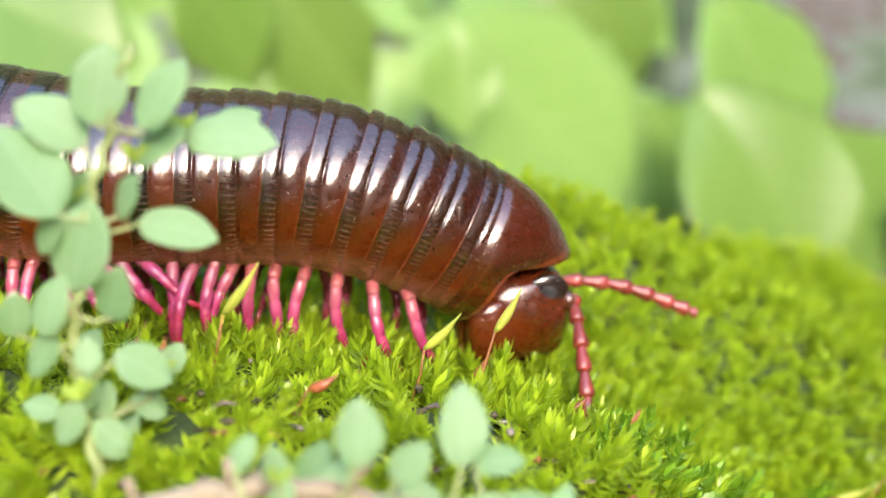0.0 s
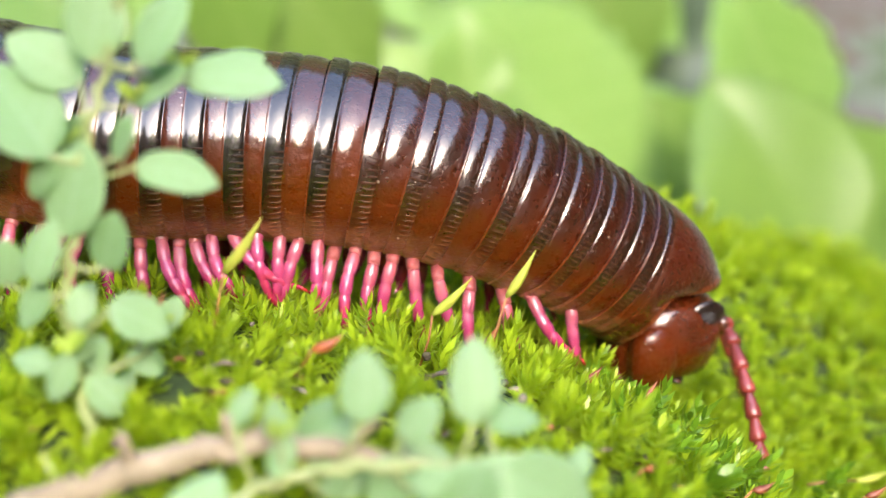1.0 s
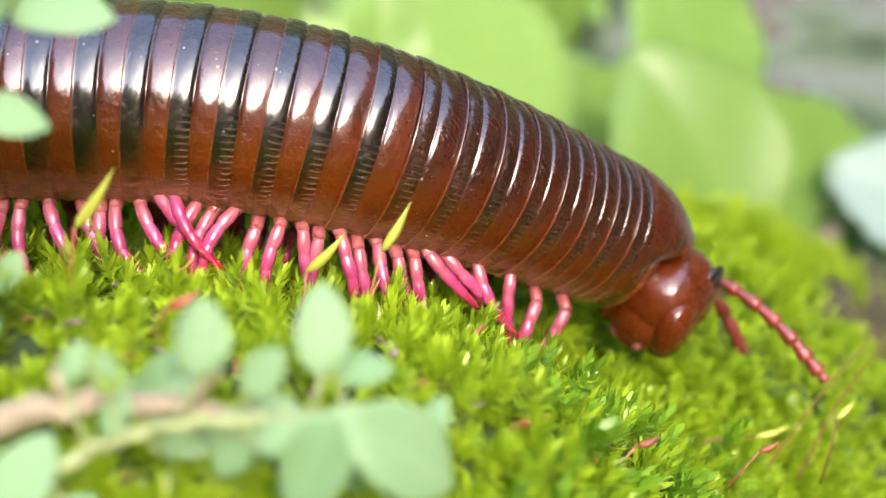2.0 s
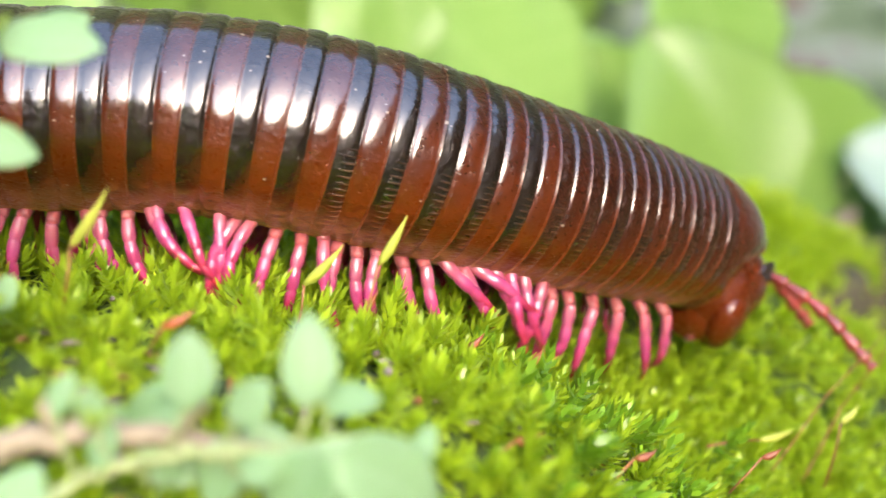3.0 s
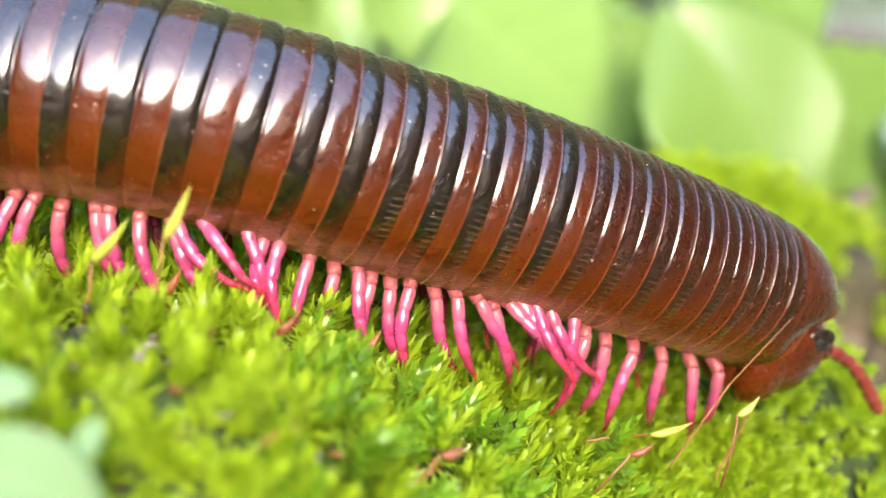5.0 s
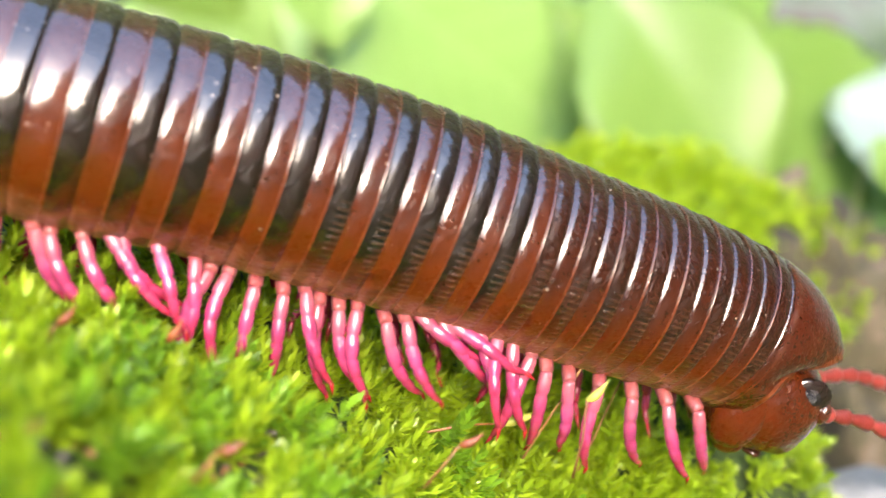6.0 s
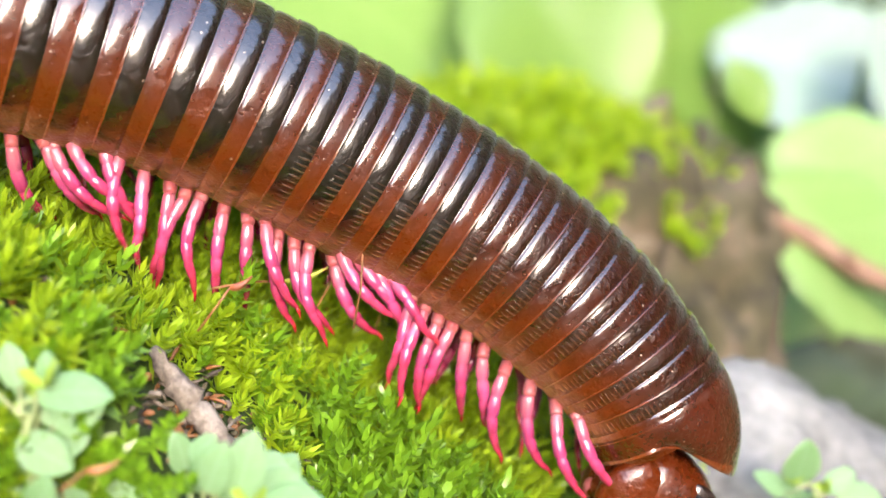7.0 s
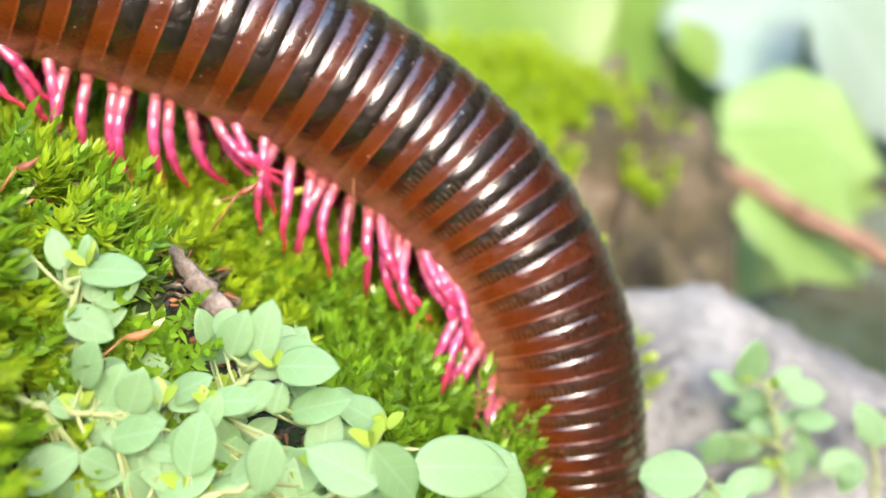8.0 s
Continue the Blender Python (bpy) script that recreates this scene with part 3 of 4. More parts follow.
def ring_mesh(name, p, r_front, r_back, kind):
    """One body ring, length p: a narrower front band that slips under the ring ahead, a seam, a hind band and a thin raised rim."""
    rows = [(0.75, 0.95, 0), (0.62, 0.965, 0), (0.52, 0.974, 0), (0.45, 0.979, 0), (0.36, 0.9825, 0), (0.26, 0.984, 0), (0.16, 0.9835, 0), (0.1, 0.9805, 0), (0.06, 0.974, 0), (0.03, 0.965, 0), (0.012, 0.967, 1),
            (-0.008, 0.972, 1), (-0.035, 0.982, 1), (-0.09, 0.989, 1), (-0.18, 0.9925, 1), (-0.27, 0.9935, 1), (-0.36, 0.992, 1), (-0.43, 0.988, 1), (-0.458, 0.9885, 1), (-0.485, 0.991, 2), (-0.505, 0.984, 2), (-0.513, 0.974, 2), (-0.49, 0.93, 0)]
    if kind == "front":
        rows = [(1.5, 0.84, 0), (1.1, 0.9, 0), *rows]
    sides = 72
    verts, faces, fm = [], [], []
    for a, k, _ in rows:
        r = (r_front * (a + 0.5) + r_back * (0.5 - a)) * k
        for n in range(sides):
            w = 2 * math.pi * n / sides
            y, z = r * math.sin(w), r * math.cos(w)
            if z < -0.86 * r:
                z = -0.86 * r + (z + 0.86 * r) * 0.25
            lean = 0.06 * p * math.cos(w)
            verts.append((a * p + lean, y, z))
    for i in range(len(rows) - 1):
        for n in range(sides):
            n2 = (n + 1) % sides
            faces.append((i * sides + n, i * sides + n2, (i + 1) * sides + n2, (i + 1) * sides + n))
            low = math.cos(2 * math.pi * (n + 0.5) / sides) < -0.82
            fm.append(4 if low else rows[i + 1][2])
    mats = [CHITIN_CHESTNUT if kind == "front" else CHITIN_ORANGE, CHITIN_DARK if kind == "ring" else CHITIN_HIND if kind == "hind" else CHITIN_FRONT, CHITIN_RIM, CHITIN_HEAD, BELLY]
    return mesh_of(name, verts, faces, mats, fm)


HEAD_AT, HEAD_DOWN = (0.1, -0.22), radians(62)


def in_head(x, z):
    """From the head's own plane (towards the mouth, towards the face) to the neck's (forward, up)."""
    c, d = math.cos(HEAD_DOWN), math.sin(HEAD_DOWN)
    return HEAD_AT[0] + c * x + d * z, HEAD_AT[1] - d * x + c * z


def collar_mesh(r_back):
    """The neck shield: a smooth hood from the first ring to a slanting front edge with a thin raised lip."""
    sides, steps = 96, 18
    verts, faces, fm = [], [], []
    for i in range(-1, steps + 5):
        for n in range(sides):
            w = 2 * math.pi * n / sides
            px, py, pz = -0.5 - 0.03 * max(0.0, math.cos(w)), r_back * math.sin(w), r_back * math.cos(w)
            fx, fz = in_head(-0.4, -0.13 + 0.44 * math.cos(w))
            fy = 0.42 * math.sin(w)
            k = float(smooth(-0.06, 0.04, -0.28 - fx))
            fx, fy, fz = fx + (px + 0.16 - fx) * k, fy + (py * 0.96 - fy) * k, fz + (pz * 0.96 - fz) * k
            reach = max(0.02, fx - px) * (0.5 + 0.1 * math.cos(w))
            cx, cy, cz = px + reach, py, pz
            q = min(1.0, max(0, i) / steps)
            at = np.array((px, py, pz)) * (1 - q) ** 2 + 2 * np.array((cx, cy, cz)) * q * (1 - q) + np.array((fx, fy, fz)) * q * q
            centre = np.array((fx - 0.12, 0, fz * 0.7))
            if i < 0:
                at = np.array((px - 0.1, py * 0.93, pz * 0.93))
            if i in (steps - 2, steps - 1, steps):
                at = at + (at - centre) * (0.0, 0.035, 0.03)[i - steps + 2]
            if i > steps:
                at = at + (centre - at) * (0.05, 0.2, 0.45, 0.7)[i - steps - 1]
            verts.append((at[0] + 0.15, at[1], at[2]))
    for i in range(steps + 5):
        for n in range(sides):
            n2 = (n + 1) % sides
            faces.append((i * sides + n2, i * sides + n, (i + 1) * sides + n, (i + 1) * sides + n2))
            fm.append(1 if i in (1, steps - 1, steps, steps + 1) else 0)
    return mesh_of("collar", verts, faces, [CHITIN_HEAD, CHITIN_RIM], fm)


millipede = tagged(new("millipede"), "large glossy rust-brown millipede with dark bands and pink legs", "millipede")

RINGS = []
s, n = 0.56, 0
while s < 12.6:
    p = 0.62 if n == 0 else float(np.interp(s, [1.1, 1.7, 3, 5, 6.5], [0.2, 0.215, 0.25, 0.31, 0.335]))
    mid = s + p / 2
    kind = "front" if n < 9 else "ring" if s < 4.1 else "hind"
    me = collar_mesh(girth(s + p) * 1.0) if n == 0 else ring_mesh("body_ring", p, girth(s), girth(s + p), kind)
    ob = part("collar" if n == 0 else "body_ring", me, millipede, "smooth chestnut neck shield" if n == 0 else "")
    RINGS.append((ob, mid, p))
    s, n = s + p, n + 1


def podomere(points, radii, sides=9):
    """A run of leg joints, each a little swollen in its middle."""
    pts, rad = [], []
    for k in range(len(points) - 1):
        a, b = np.array(points[k], float), np.array(points[k + 1], float)
        for q, g in ((0.0, 0.8), (0.12, 0.96), (0.5, 1.04), (0.86, 1.02), (0.98, 0.8)):
            pts.append(a + (b - a) * q)
            rad.append((radii[k] + (radii[k + 1] - radii[k]) * q) * g)
    return tube(pts, rad, sides)


THIGH = mesh_of("leg", *podomere([(0, 0, 0.03), (0, 0.13, 0.0), (0, 0.26, -0.06)], [0.05, 0.049, 0.044]), [LEG_PALE])
SHANKS = []
for bow, hook in ((0.0, 0.0), (0.03, 0.02), (-0.03, 0.03), (0.05, -0.02)):
    line = [(0, 0, 0.0), (0.008 + bow * 0.6, 0.055, -0.14), (bow, 0.085, -0.28), (bow * 0.8 - 0.01, 0.08, -0.4), (bow * 0.3 - 0.02, 0.05, -0.51), (-0.03 - hook, 0.0, -0.6)]
    shank_me = mesh_of("shank", *podomere(line, [0.044, 0.046, 0.043, 0.036, 0.027, 0.016]), [LEG_PINK])
    ex, ey, ez = line[-1]
    claw_me = mesh_of("claw", *tube([(ex + 0.001, ey + 0.006, ez + 0.012), (ex - 0.004, ey - 0.014, ez - 0.03), (ex - 0.004, ey - 0.03, ez - 0.06), (ex, ey - 0.042, ez - 0.085)], [0.0145, 0.013, 0.008, 0.003]), [LEG_TIP])
    SHANKS.append((shank_me, claw_me))
LEGS = []
for ob, mid, p in RINGS[2:]:
    for dx in ((0.0,) if mid < 2.5 else (0.25, -0.25)):
        for sgn in (1, -1):
            leg = part("leg", THIGH, millipede)
            shank_me, claw_me = SHANKS[int(mid * 37 + dx * 8 + sgn) % 4]
            shank = part("shank", shank_me, leg, "glossy pink lower leg")
            part("claw", claw_me, shank)
            LEGS.append((leg, shank, mid - dx * p, sgn, girth(mid)))


# head with eyes, cheeks, jaw plate and feelers
def head_shape(v):
    x, y, z = (abs(c) for c in v)
    boxy = (x**2.5 + y**2.5 + z**2.5) ** (-1 / 2.5)
    return boxy * (1.0 - 0.1 * max(0, v[0]) * max(0, -v[2]) - 0.16 * max(0, v[0]) * y)


# the head's x runs to the mouth, its z to the face
head = part("head", mesh_of("head", *ball((0.39, 0.37, 0.42), (-0.01, 0, -0.12), 30, 44, head_shape), [CHITIN_FACE]), millipede, "rounded chestnut head capsule")
for sgn in (1, -1):
    part("brow", mesh_of("brow", *ball((0.12, 0.045, 0.16), (-0.235, sgn * 0.262, 0.06), 16, 24), [CHITIN_BROW]), head, "dark band round the eyes")
    part("eye", mesh_of("eye", *ball((0.075, 0.036, 0.09), (-0.215, sgn * 0.29, 0.045), 16, 24), [EYE]), head, "black patch of tiny bead-like eyes")
    part("cheek", mesh_of("cheek", *ball((0.27, 0.13, 0.19), (0.06, sgn * 0.26, -0.34), 18, 26, head_shape), [CHITIN_FACE]), head, "smooth swollen chestnut jaw base")
    part("jaw", mesh_of("jaw", *ball((0.14, 0.1, 0.14), (0.27, sgn * 0.17, -0.26), 14, 20), [CHITIN_FACE]), head)
    part("palp", mesh_of("palp", *tube([(0.14, sgn * 0.12, -0.48), (0.25, sgn * 0.1, -0.49), (0.35, sgn * 0.06, -0.44)], [0.05, 0.055, 0.03], 9), [LEG_PALE]), head)
    part("antenna_socket", mesh_of("antenna_socket", *ball((0.085, 0.07, 0.06), (-0.12, sgn * 0.22, 0.235), 12, 18), [CHITIN_RIM]), head)
part("face_plate", mesh_of("face_plate", *ball((0.24, 0.27, 0.19), (0.13, 0, 0.08), 16, 26, head_shape), [CHITIN_FACE]), head, "glossy chestnut face plate over the mouth")
part("upper_lip", mesh_of("upper_lip", *ball((0.05, 0.2, 0.09), (0.355, 0, -0.02), 12, 22), [CHITIN_BROW]), head)
part("chin_plate", mesh_of("chin_plate", *ball((0.22, 0.22, 0.1), (0.13, 0, -0.46), 14, 20), [CHITIN_FACE]), head)

ANTENNAE = []
for sgn in (1, -1):
    feeler = part("antenna", mesh_of("antenna", *ball((0.06, 0.06, 0.06), (0.0, 0, 0), 8, 12), [ANTENNA]), millipede, "bead-jointed reddish feeler")
    x0, z0, bend = 0.03, 0.0, 0.0
    for k, (ln, rad) in enumerate(((0.16, 0.056), (0.21, 0.056), (0.19, 0.056), (0.19, 0.058), (0.17, 0.06), (0.14, 0.058), (0.08, 0.042))):
        bend += (0.0, -0.10, -0.12, -0.10, -0.08, 0.02, 0.0)[k]
        dx_, dz_ = math.cos(bend) * ln, math.sin(bend) * ln
        pts = [(x0 + dx_ * q, 0, z0 + dz_ * q) for q in (0.0, 0.1, 0.35, 0.65, 0.9, 1.0)]
        part("joint", mesh_of("joint", *tube(pts, [rad * g for g in (0.56, 0.62, 0.76, 0.98, 1.08, 0.8)], 12), [ANTENNA]), feeler)
        x0, z0 = x0 + dx_ * 0.97, z0 + dz_ * 0.97
    ANTENNAE.append((feeler, sgn))

# ---- leaves and plants ----
def blade(length, width, tip=0.35, heart=0.0, fold=0.18, droop=0.15, thick=0.012, n=12, m=6, scallop=0.0):
    """A leaf with two faces: x along the midrib from its foot, z up. tip: how pointed; heart: lobes at the foot."""
    top, low, faces = [], [], []
    for i in range(n + 1):
        q = i / n
        half = width / 2 * (math.sin(math.pi * q ** (0.85 + tip * 0.1 - heart)) ** (0.5 + tip * 0.9 - heart)) if 0 < i < n else width * 0.012
        half *= 1 + scallop * math.sin(2.7 * i) + scallop * 0.6 * math.sin(1.1 * i + 1)
        for j in range(-m, m + 1):
            k = j / m
            x = length * (q - heart * (1 - q) ** 3 * abs(k) ** 1.5 * 0.9)
            y = half * k
            z = fold * abs(y) - droop * length * q * q + 0.02 * length * math.sin(9 * q + 2 * k) * abs(k)
            top.append((x, y, z + thick * (1 - abs(k)) + 0.001))
            low.append((x, y, z - thick * (1 - abs(k)) - 0.001))
    w = 2 * m + 1
    base = len(top)
    for i in range(n):
        for j in range(2 * m):
            a = i * w + j
            faces.append((a, a + w, a + w + 1, a + 1))
            faces.append((base + a, base + a + 1, base + a + w + 1, base + a + w))
    edge = [i * w for i in range(n + 1)], [i * w + w - 1 for i in range(n + 1)]
    for i in range(n):
        a, b = edge[0][i], edge[0][i + 1]
        faces.append((a, base + a, base + b, b))
        a, b = edge[1][i], edge[1][i + 1]
        faces.append((a, b, base + b, base + a))
    return top + low, faces


def facing(at, way, normal):
    """A pose at a place (cm) with x along way and z near normal."""
    x = Vector(way).normalized()
    z = Vector(normal)
    z = (z - x * z.dot(x)).normalized()
    y = z.cross(x)
    return Matrix.Translation(Vector(at) * CM) @ Matrix((x, y, z)).transposed().to_4x4()


HERB_BLADES = [mesh_of("leaf", *blade(0.1 * k, 0.1 * k * wd, 0.12, fold=0.12, droop=dr, thick=0.008), [HERB])
               for k in (2, 2.6, 3.2, 3.9, 4.6, 5.4, 6.2) for wd, dr in ((0.72, 0.1), (0.62, 0.2))]

YOUNG_BLADES = [mesh_of("young_leaf", *blade(0.1 * k, 0.062 * k, 0.12, fold=0.3, droop=0.0, thick=0.008, n=8, m=3), [HERB_YOUNG]) for k in (1.1, 1.6)]


def herb(label, stem, leaves, seed, thick=0.035, spread=0.35, more=0):
    """A small creeping herb: a stem, and leaves (x, y, z, length, slant in degrees) that each hang on it by a short stalk."""
    r = random.Random(seed)
    plant = tagged(new("small_herb"), label, "plant", "small herbs on the mound")
    pts = np.array(stem, float)
    fine = np.array([[np.interp(q, range(len(pts)), pts[:, k]) for k in range(3)] for q in np.linspace(0, len(pts) - 1, 6 * len(pts))])
    fine += np.array([[0.02 * math.sin(1.9 * i + seed), 0.02 * math.cos(1.3 * i), 0.012 * math.sin(2.7 * i)] for i in range(len(fine))])
    part("stem", mesh_of("stem", *tube(fine, np.linspace(thick, thick * 0.55, len(fine)), 8), [HERB_STEM]), plant)
    extra = [(a[0] + r.uniform(-0.3, 0.3), a[1] + r.uniform(0.0, 0.35), a[2] + r.uniform(-0.4, 0.03), a[3] * r.uniform(0.6, 0.95), r.uniform(-60, 90)) for a in (r.choice(leaves) for _ in range(more))]
    for x, y, z, ln, slant in [*leaves, *extra]:
        c = np.array([x, y + r.uniform(-spread, spread), z])
        a = radians(slant + r.uniform(-6, 6))
        way = np.array([math.cos(a), r.uniform(-0.35, 0.25), math.sin(a)])
        way /= np.linalg.norm(way)
        node_at = fine[np.argmin(np.linalg.norm(fine - c + 0.1, axis=1))]
        if np.linalg.norm(c + way * ln / 2 - node_at) < np.linalg.norm(c - way * ln / 2 - node_at):
            way = -way
        foot = c - way * ln / 2
        normal = (r.uniform(-0.25, 0.3), -0.75 + r.uniform(-0.2, 0.25), 0.65)
        k = min(range(7), key=lambda i: abs((0.2, 0.26, 0.32, 0.39, 0.46, 0.54, 0.62)[i] - ln))
        part("leaf", HERB_BLADES[2 * k + r.randrange(2)], plant, at=facing(foot, way, normal))
        if r.random() < 0.2:
            for turn in (0, 2.2, 4.3):
                out_ = (math.cos(turn + slant), 0.5 * math.sin(turn + slant) - 0.2, 0.9)
                part("young_leaf", YOUNG_BLADES[r.randrange(2)], plant, at=facing(foot + np.array((0, -0.02, 0.02)), out_, (-out_[0], -0.6, 0.6)))
        mid = (foot + node_at) / 2 + (0, 0, -0.02)
        part("leaf_stalk", mesh_of("leaf_stalk", *tube([node_at, mid, foot + way * 0.02], [0.014, 0.011, 0.012], 6), [HERB_STEM]), plant)
    return plant


herb("upright pale green herb with small oval leaves", [(-2.2, -2.1, -0.1), (-2.22, -2.1, 0.26), (-2.3, -2.1, 0.72), (-2.29, -2.1, 1.06), (-2.23, -2.1, 1.38), (-2.18, -2.1, 1.68), (-2.06, -2.1, 2.02), (-1.95, -2.1, 2.42)],
     [(-1.51, -2.1, 1.99, 0.46, 5), (-1.75, -2.1, 1.55, 0.4, -8), (-1.98, -2.1, 1.72, 0.29, 70), (-2.47, -2.1, 1.83, 0.55, -60), (-2.35, -2.1, 2.04, 0.36, -40), (-1.8, -2.1, 2.2, 0.38, 60), (-2.1, -2.1, 2.22, 0.36, 85),
      (-1.86, -2.1, 1.94, 0.3, 40), (-2.38, -2.1, 1.52, 0.26, 60), (-2.38, -2.1, 1.16, 0.31, 80), (-2.08, -2.1, 1.2, 0.31, 75), (-2.22, -2.1, 0.92, 0.23, 90), (-2.46, -2.1, 0.89, 0.26, 60), (-1.95, -2.1, 0.85, 0.3, -35),
      (-2.5, -2.1, 0.6, 0.22, -10), (-2.23, -2.1, 0.71, 0.21, 80), (-2.33, -2.1, 0.55, 0.26, 60), (-2.13, -2.1, 0.46, 0.27, -45)], 1, more=10, spread=0.12)
herb("pale bluish-green herb sprig leaning on a dry twig", [(-1.6, -2.75, 0.1), (-1.2, -2.75, 0.3), (-0.9, -2.75, 0.36), (-0.55, -2.75, 0.36), (-0.25, -2.75, 0.4), (-0.05, -2.75, 0.42)],
     [(-0.85, -2.75, 0.74, 0.34, 88), (-0.37, -2.75, 0.71, 0.37, 85), (-0.19, -2.75, 0.54, 0.29, 5), (-0.01, -2.75, 0.24, 0.63, -35), (-1.0, -2.75, 0.34, 0.39, 85), (-0.75, -2.75, 0.24, 0.31, 60), (-0.42, -2.75, 0.21, 0.48, 60),
      (-1.22, -2.75, 0.62, 0.21, 88), (-1.21, -2.75, 0.42, 0.21, 80), (-0.61, -2.75, 0.57, 0.29, 50), (-1.4, -2.75, 0.59, 0.19, 60), (-1.59, -2.75, 0.17, 0.48, 60), (-0.56, -2.75, 0.34, 0.22, 30)], 2, more=10, spread=0.15)
herb("dense pale green herb with opposite oval leaves", [(1.2, -1.2, -2.3), (1.5, -1.2, -1.9), (1.62, -1.2, -1.6), (1.62, -1.2, -1.3), (1.6, -1.2, -1.18)],
     [(1.86, -1.2, -1.16, 0.41, 5), (1.54, -1.2, -1.03, 0.26, -80), (1.33, -1.2, -1.12, 0.32, 60), (1.71, -1.2, -1.45, 0.34, -35), (1.56, -1.2, -1.25, 0.21, 10), (1.54, -1.2, -1.82, 0.44, -40), (1.8, -1.2, -1.82, 0.31, 60),
      (1.99, -1.2, -1.91, 0.29, 70), (1.65, -1.2, -2.13, 0.37, 80), (1.58, -1.5, -2.31, 0.5, 50), (1.42, -1.5, -2.14, 0.37, 20), (1.3, -1.3, -1.6, 0.34, 30), (1.35, -1.5, -2.45, 0.4, 10)], 3, more=50, spread=0.2)
herb("dense pale green herb with opposite oval leaves", [(1.9, -1.25, -2.7), (2.2, -1.25, -2.3), (2.45, -1.22, -2.0), (2.62, -1.2, -1.8), (2.68, -1.2, -1.7)],
     [(2.54, -1.2, -1.61, 0.32, 75), (2.69, -1.2, -1.62, 0.36, 80), (2.92, -1.2, -1.83, 0.37, 5), (2.49, -1.2, -1.97, 0.34, 10), (2.96, -1.2, -2.07, 0.37, 15), (2.08, -1.2, -2.22, 0.5, 10), (2.35, -1.5, -2.0, 0.28, 60),
      (2.65, -1.5, -2.25, 0.37, 70), (2.17, -1.5, -2.34, 0.4, 20), (2.82, -1.5, -2.46, 0.37, 40), (2.2, -1.25, -1.9, 0.3, 30), (2.4, -1.4, -2.5, 0.44, 20)], 4, more=56, spread=0.2)
herb("pale green herb with one long pointed leaf", [(2.7, -1.5, -2.9), (3.0, -1.45, -2.6), (3.2, -1.4, -2.4), (3.4, -1.4, -2.35)],
     [(3.22, -1.2, -2.26, 0.41, -40), (3.08, -1.5, -2.3, 0.5, -30), (3.8, -1.5, -2.47, 0.62, -8), (3.4, -1.5, -2.41, 0.47, -60), (3.0, -1.6, -2.6, 0.4, 20), (3.3, -1.6, -2.7, 0.4, 10)], 5, more=20, spread=0.2)
herb("dense pale green herb with opposite oval leaves", [(0.9, -1.3, -1.4), (1.0, -1.4, -1.6), (1.3, -1.45, -1.8), (1.6, -1.45, -1.9), (1.85, -1.45, -1.95)],
     [(1.36, -1.4, -1.79, 0.36, 40), (1.68, -1.4, -1.65, 0.3, 70), (1.42, -1.4, -2.16, 0.42, 10), (1.87, -1.4, -2.06, 0.36, -20), (1.17, -1.4, -2.31, 0.4, 30), (1.65, -1.4, -2.41, 0.4, -40), (2.04, -1.4, -2.46, 0.36, 20), (1.94, -1.4, -1.82, 0.32, 60), (2.21, -1.4, -1.96, 0.3, 10), (0.92, -1.4, -2.03, 0.4, 60)], 14, more=36, spread=0.2)
herb("low pale mint-green herb with crowded oval leaves", [(0.9, -1.6, -3.1), (1.2, -1.6, -2.8), (1.5, -1.6, -2.6), (1.9, -1.6, -2.5), (2.3, -1.6, -2.45), (2.6, -1.6, -2.4)],
     [(1.12, -1.5, -2.2, 0.36, 70), (1.3, -1.5, -2.3, 0.42, 20), (1.2, -1.6, -2.55, 0.46, -15), (1.5, -1.6, -2.5, 0.44, 75), (1.48, -1.6, -2.75, 0.4, 10), (1.75, -1.5, -2.22, 0.36, 80), (1.82, -1.6, -2.6, 0.46, 25), (2.0, -1.5, -2.3, 0.38, 40),
      (2.1, -1.6, -2.7, 0.44, -20), (2.25, -1.5, -2.15, 0.36, 75), (2.4, -1.6, -2.6, 0.44, 60), (2.6, -1.6, -2.35, 0.4, 30), (2.75, -1.6, -2.65, 0.44, 0), (1.95, -1.5, -2.02, 0.34, 10)], 15, more=34, spread=0.15)
herb("small fresh green herb growing on the stone", [(7.1, 2.2, -5.2), (7.05, 2.2, -4.8), (7.0, 2.2, -4.4), (6.95, 2.2, -4.1), (6.85, 2.2, -3.85)],
     [(6.76, 2.2, -3.66, 0.44, 80), (7.08, 2.2, -3.85, 0.3, 30), (7.27, 2.2, -4.0, 0.39, -10), (6.54, 2.2, -3.84, 0.3, -50), (6.59, 2.2, -4.54, 0.47, 60), (6.94, 2.2, -4.36, 0.42, 10), (7.38, 2.2, -4.29, 0.42, 0),
      (7.14, 2.2, -4.74, 0.42, 60), (7.3, 2.2, -4.54, 0.34, -30), (6.81, 2.2, -4.1, 0.3, 20), (6.37, 2.2, -4.46, 0.39, 70), (6.75, 2.2, -4.8, 0.4, 30), (7.6, 2.2, -4.75, 0.4, 20)], 6, more=10, spread=0.15)
herb("small fresh green herb growing on the stone", [(7.9, 2.1, -5.3), (7.95, 2.1, -4.9), (7.9, 2.1, -4.6)], [(7.85, 2.2, -4.34, 0.49, -60), (8.1, 2.1, -4.6, 0.4, 30), (7.7, 2.1, -4.9, 0.4, 50)], 7)
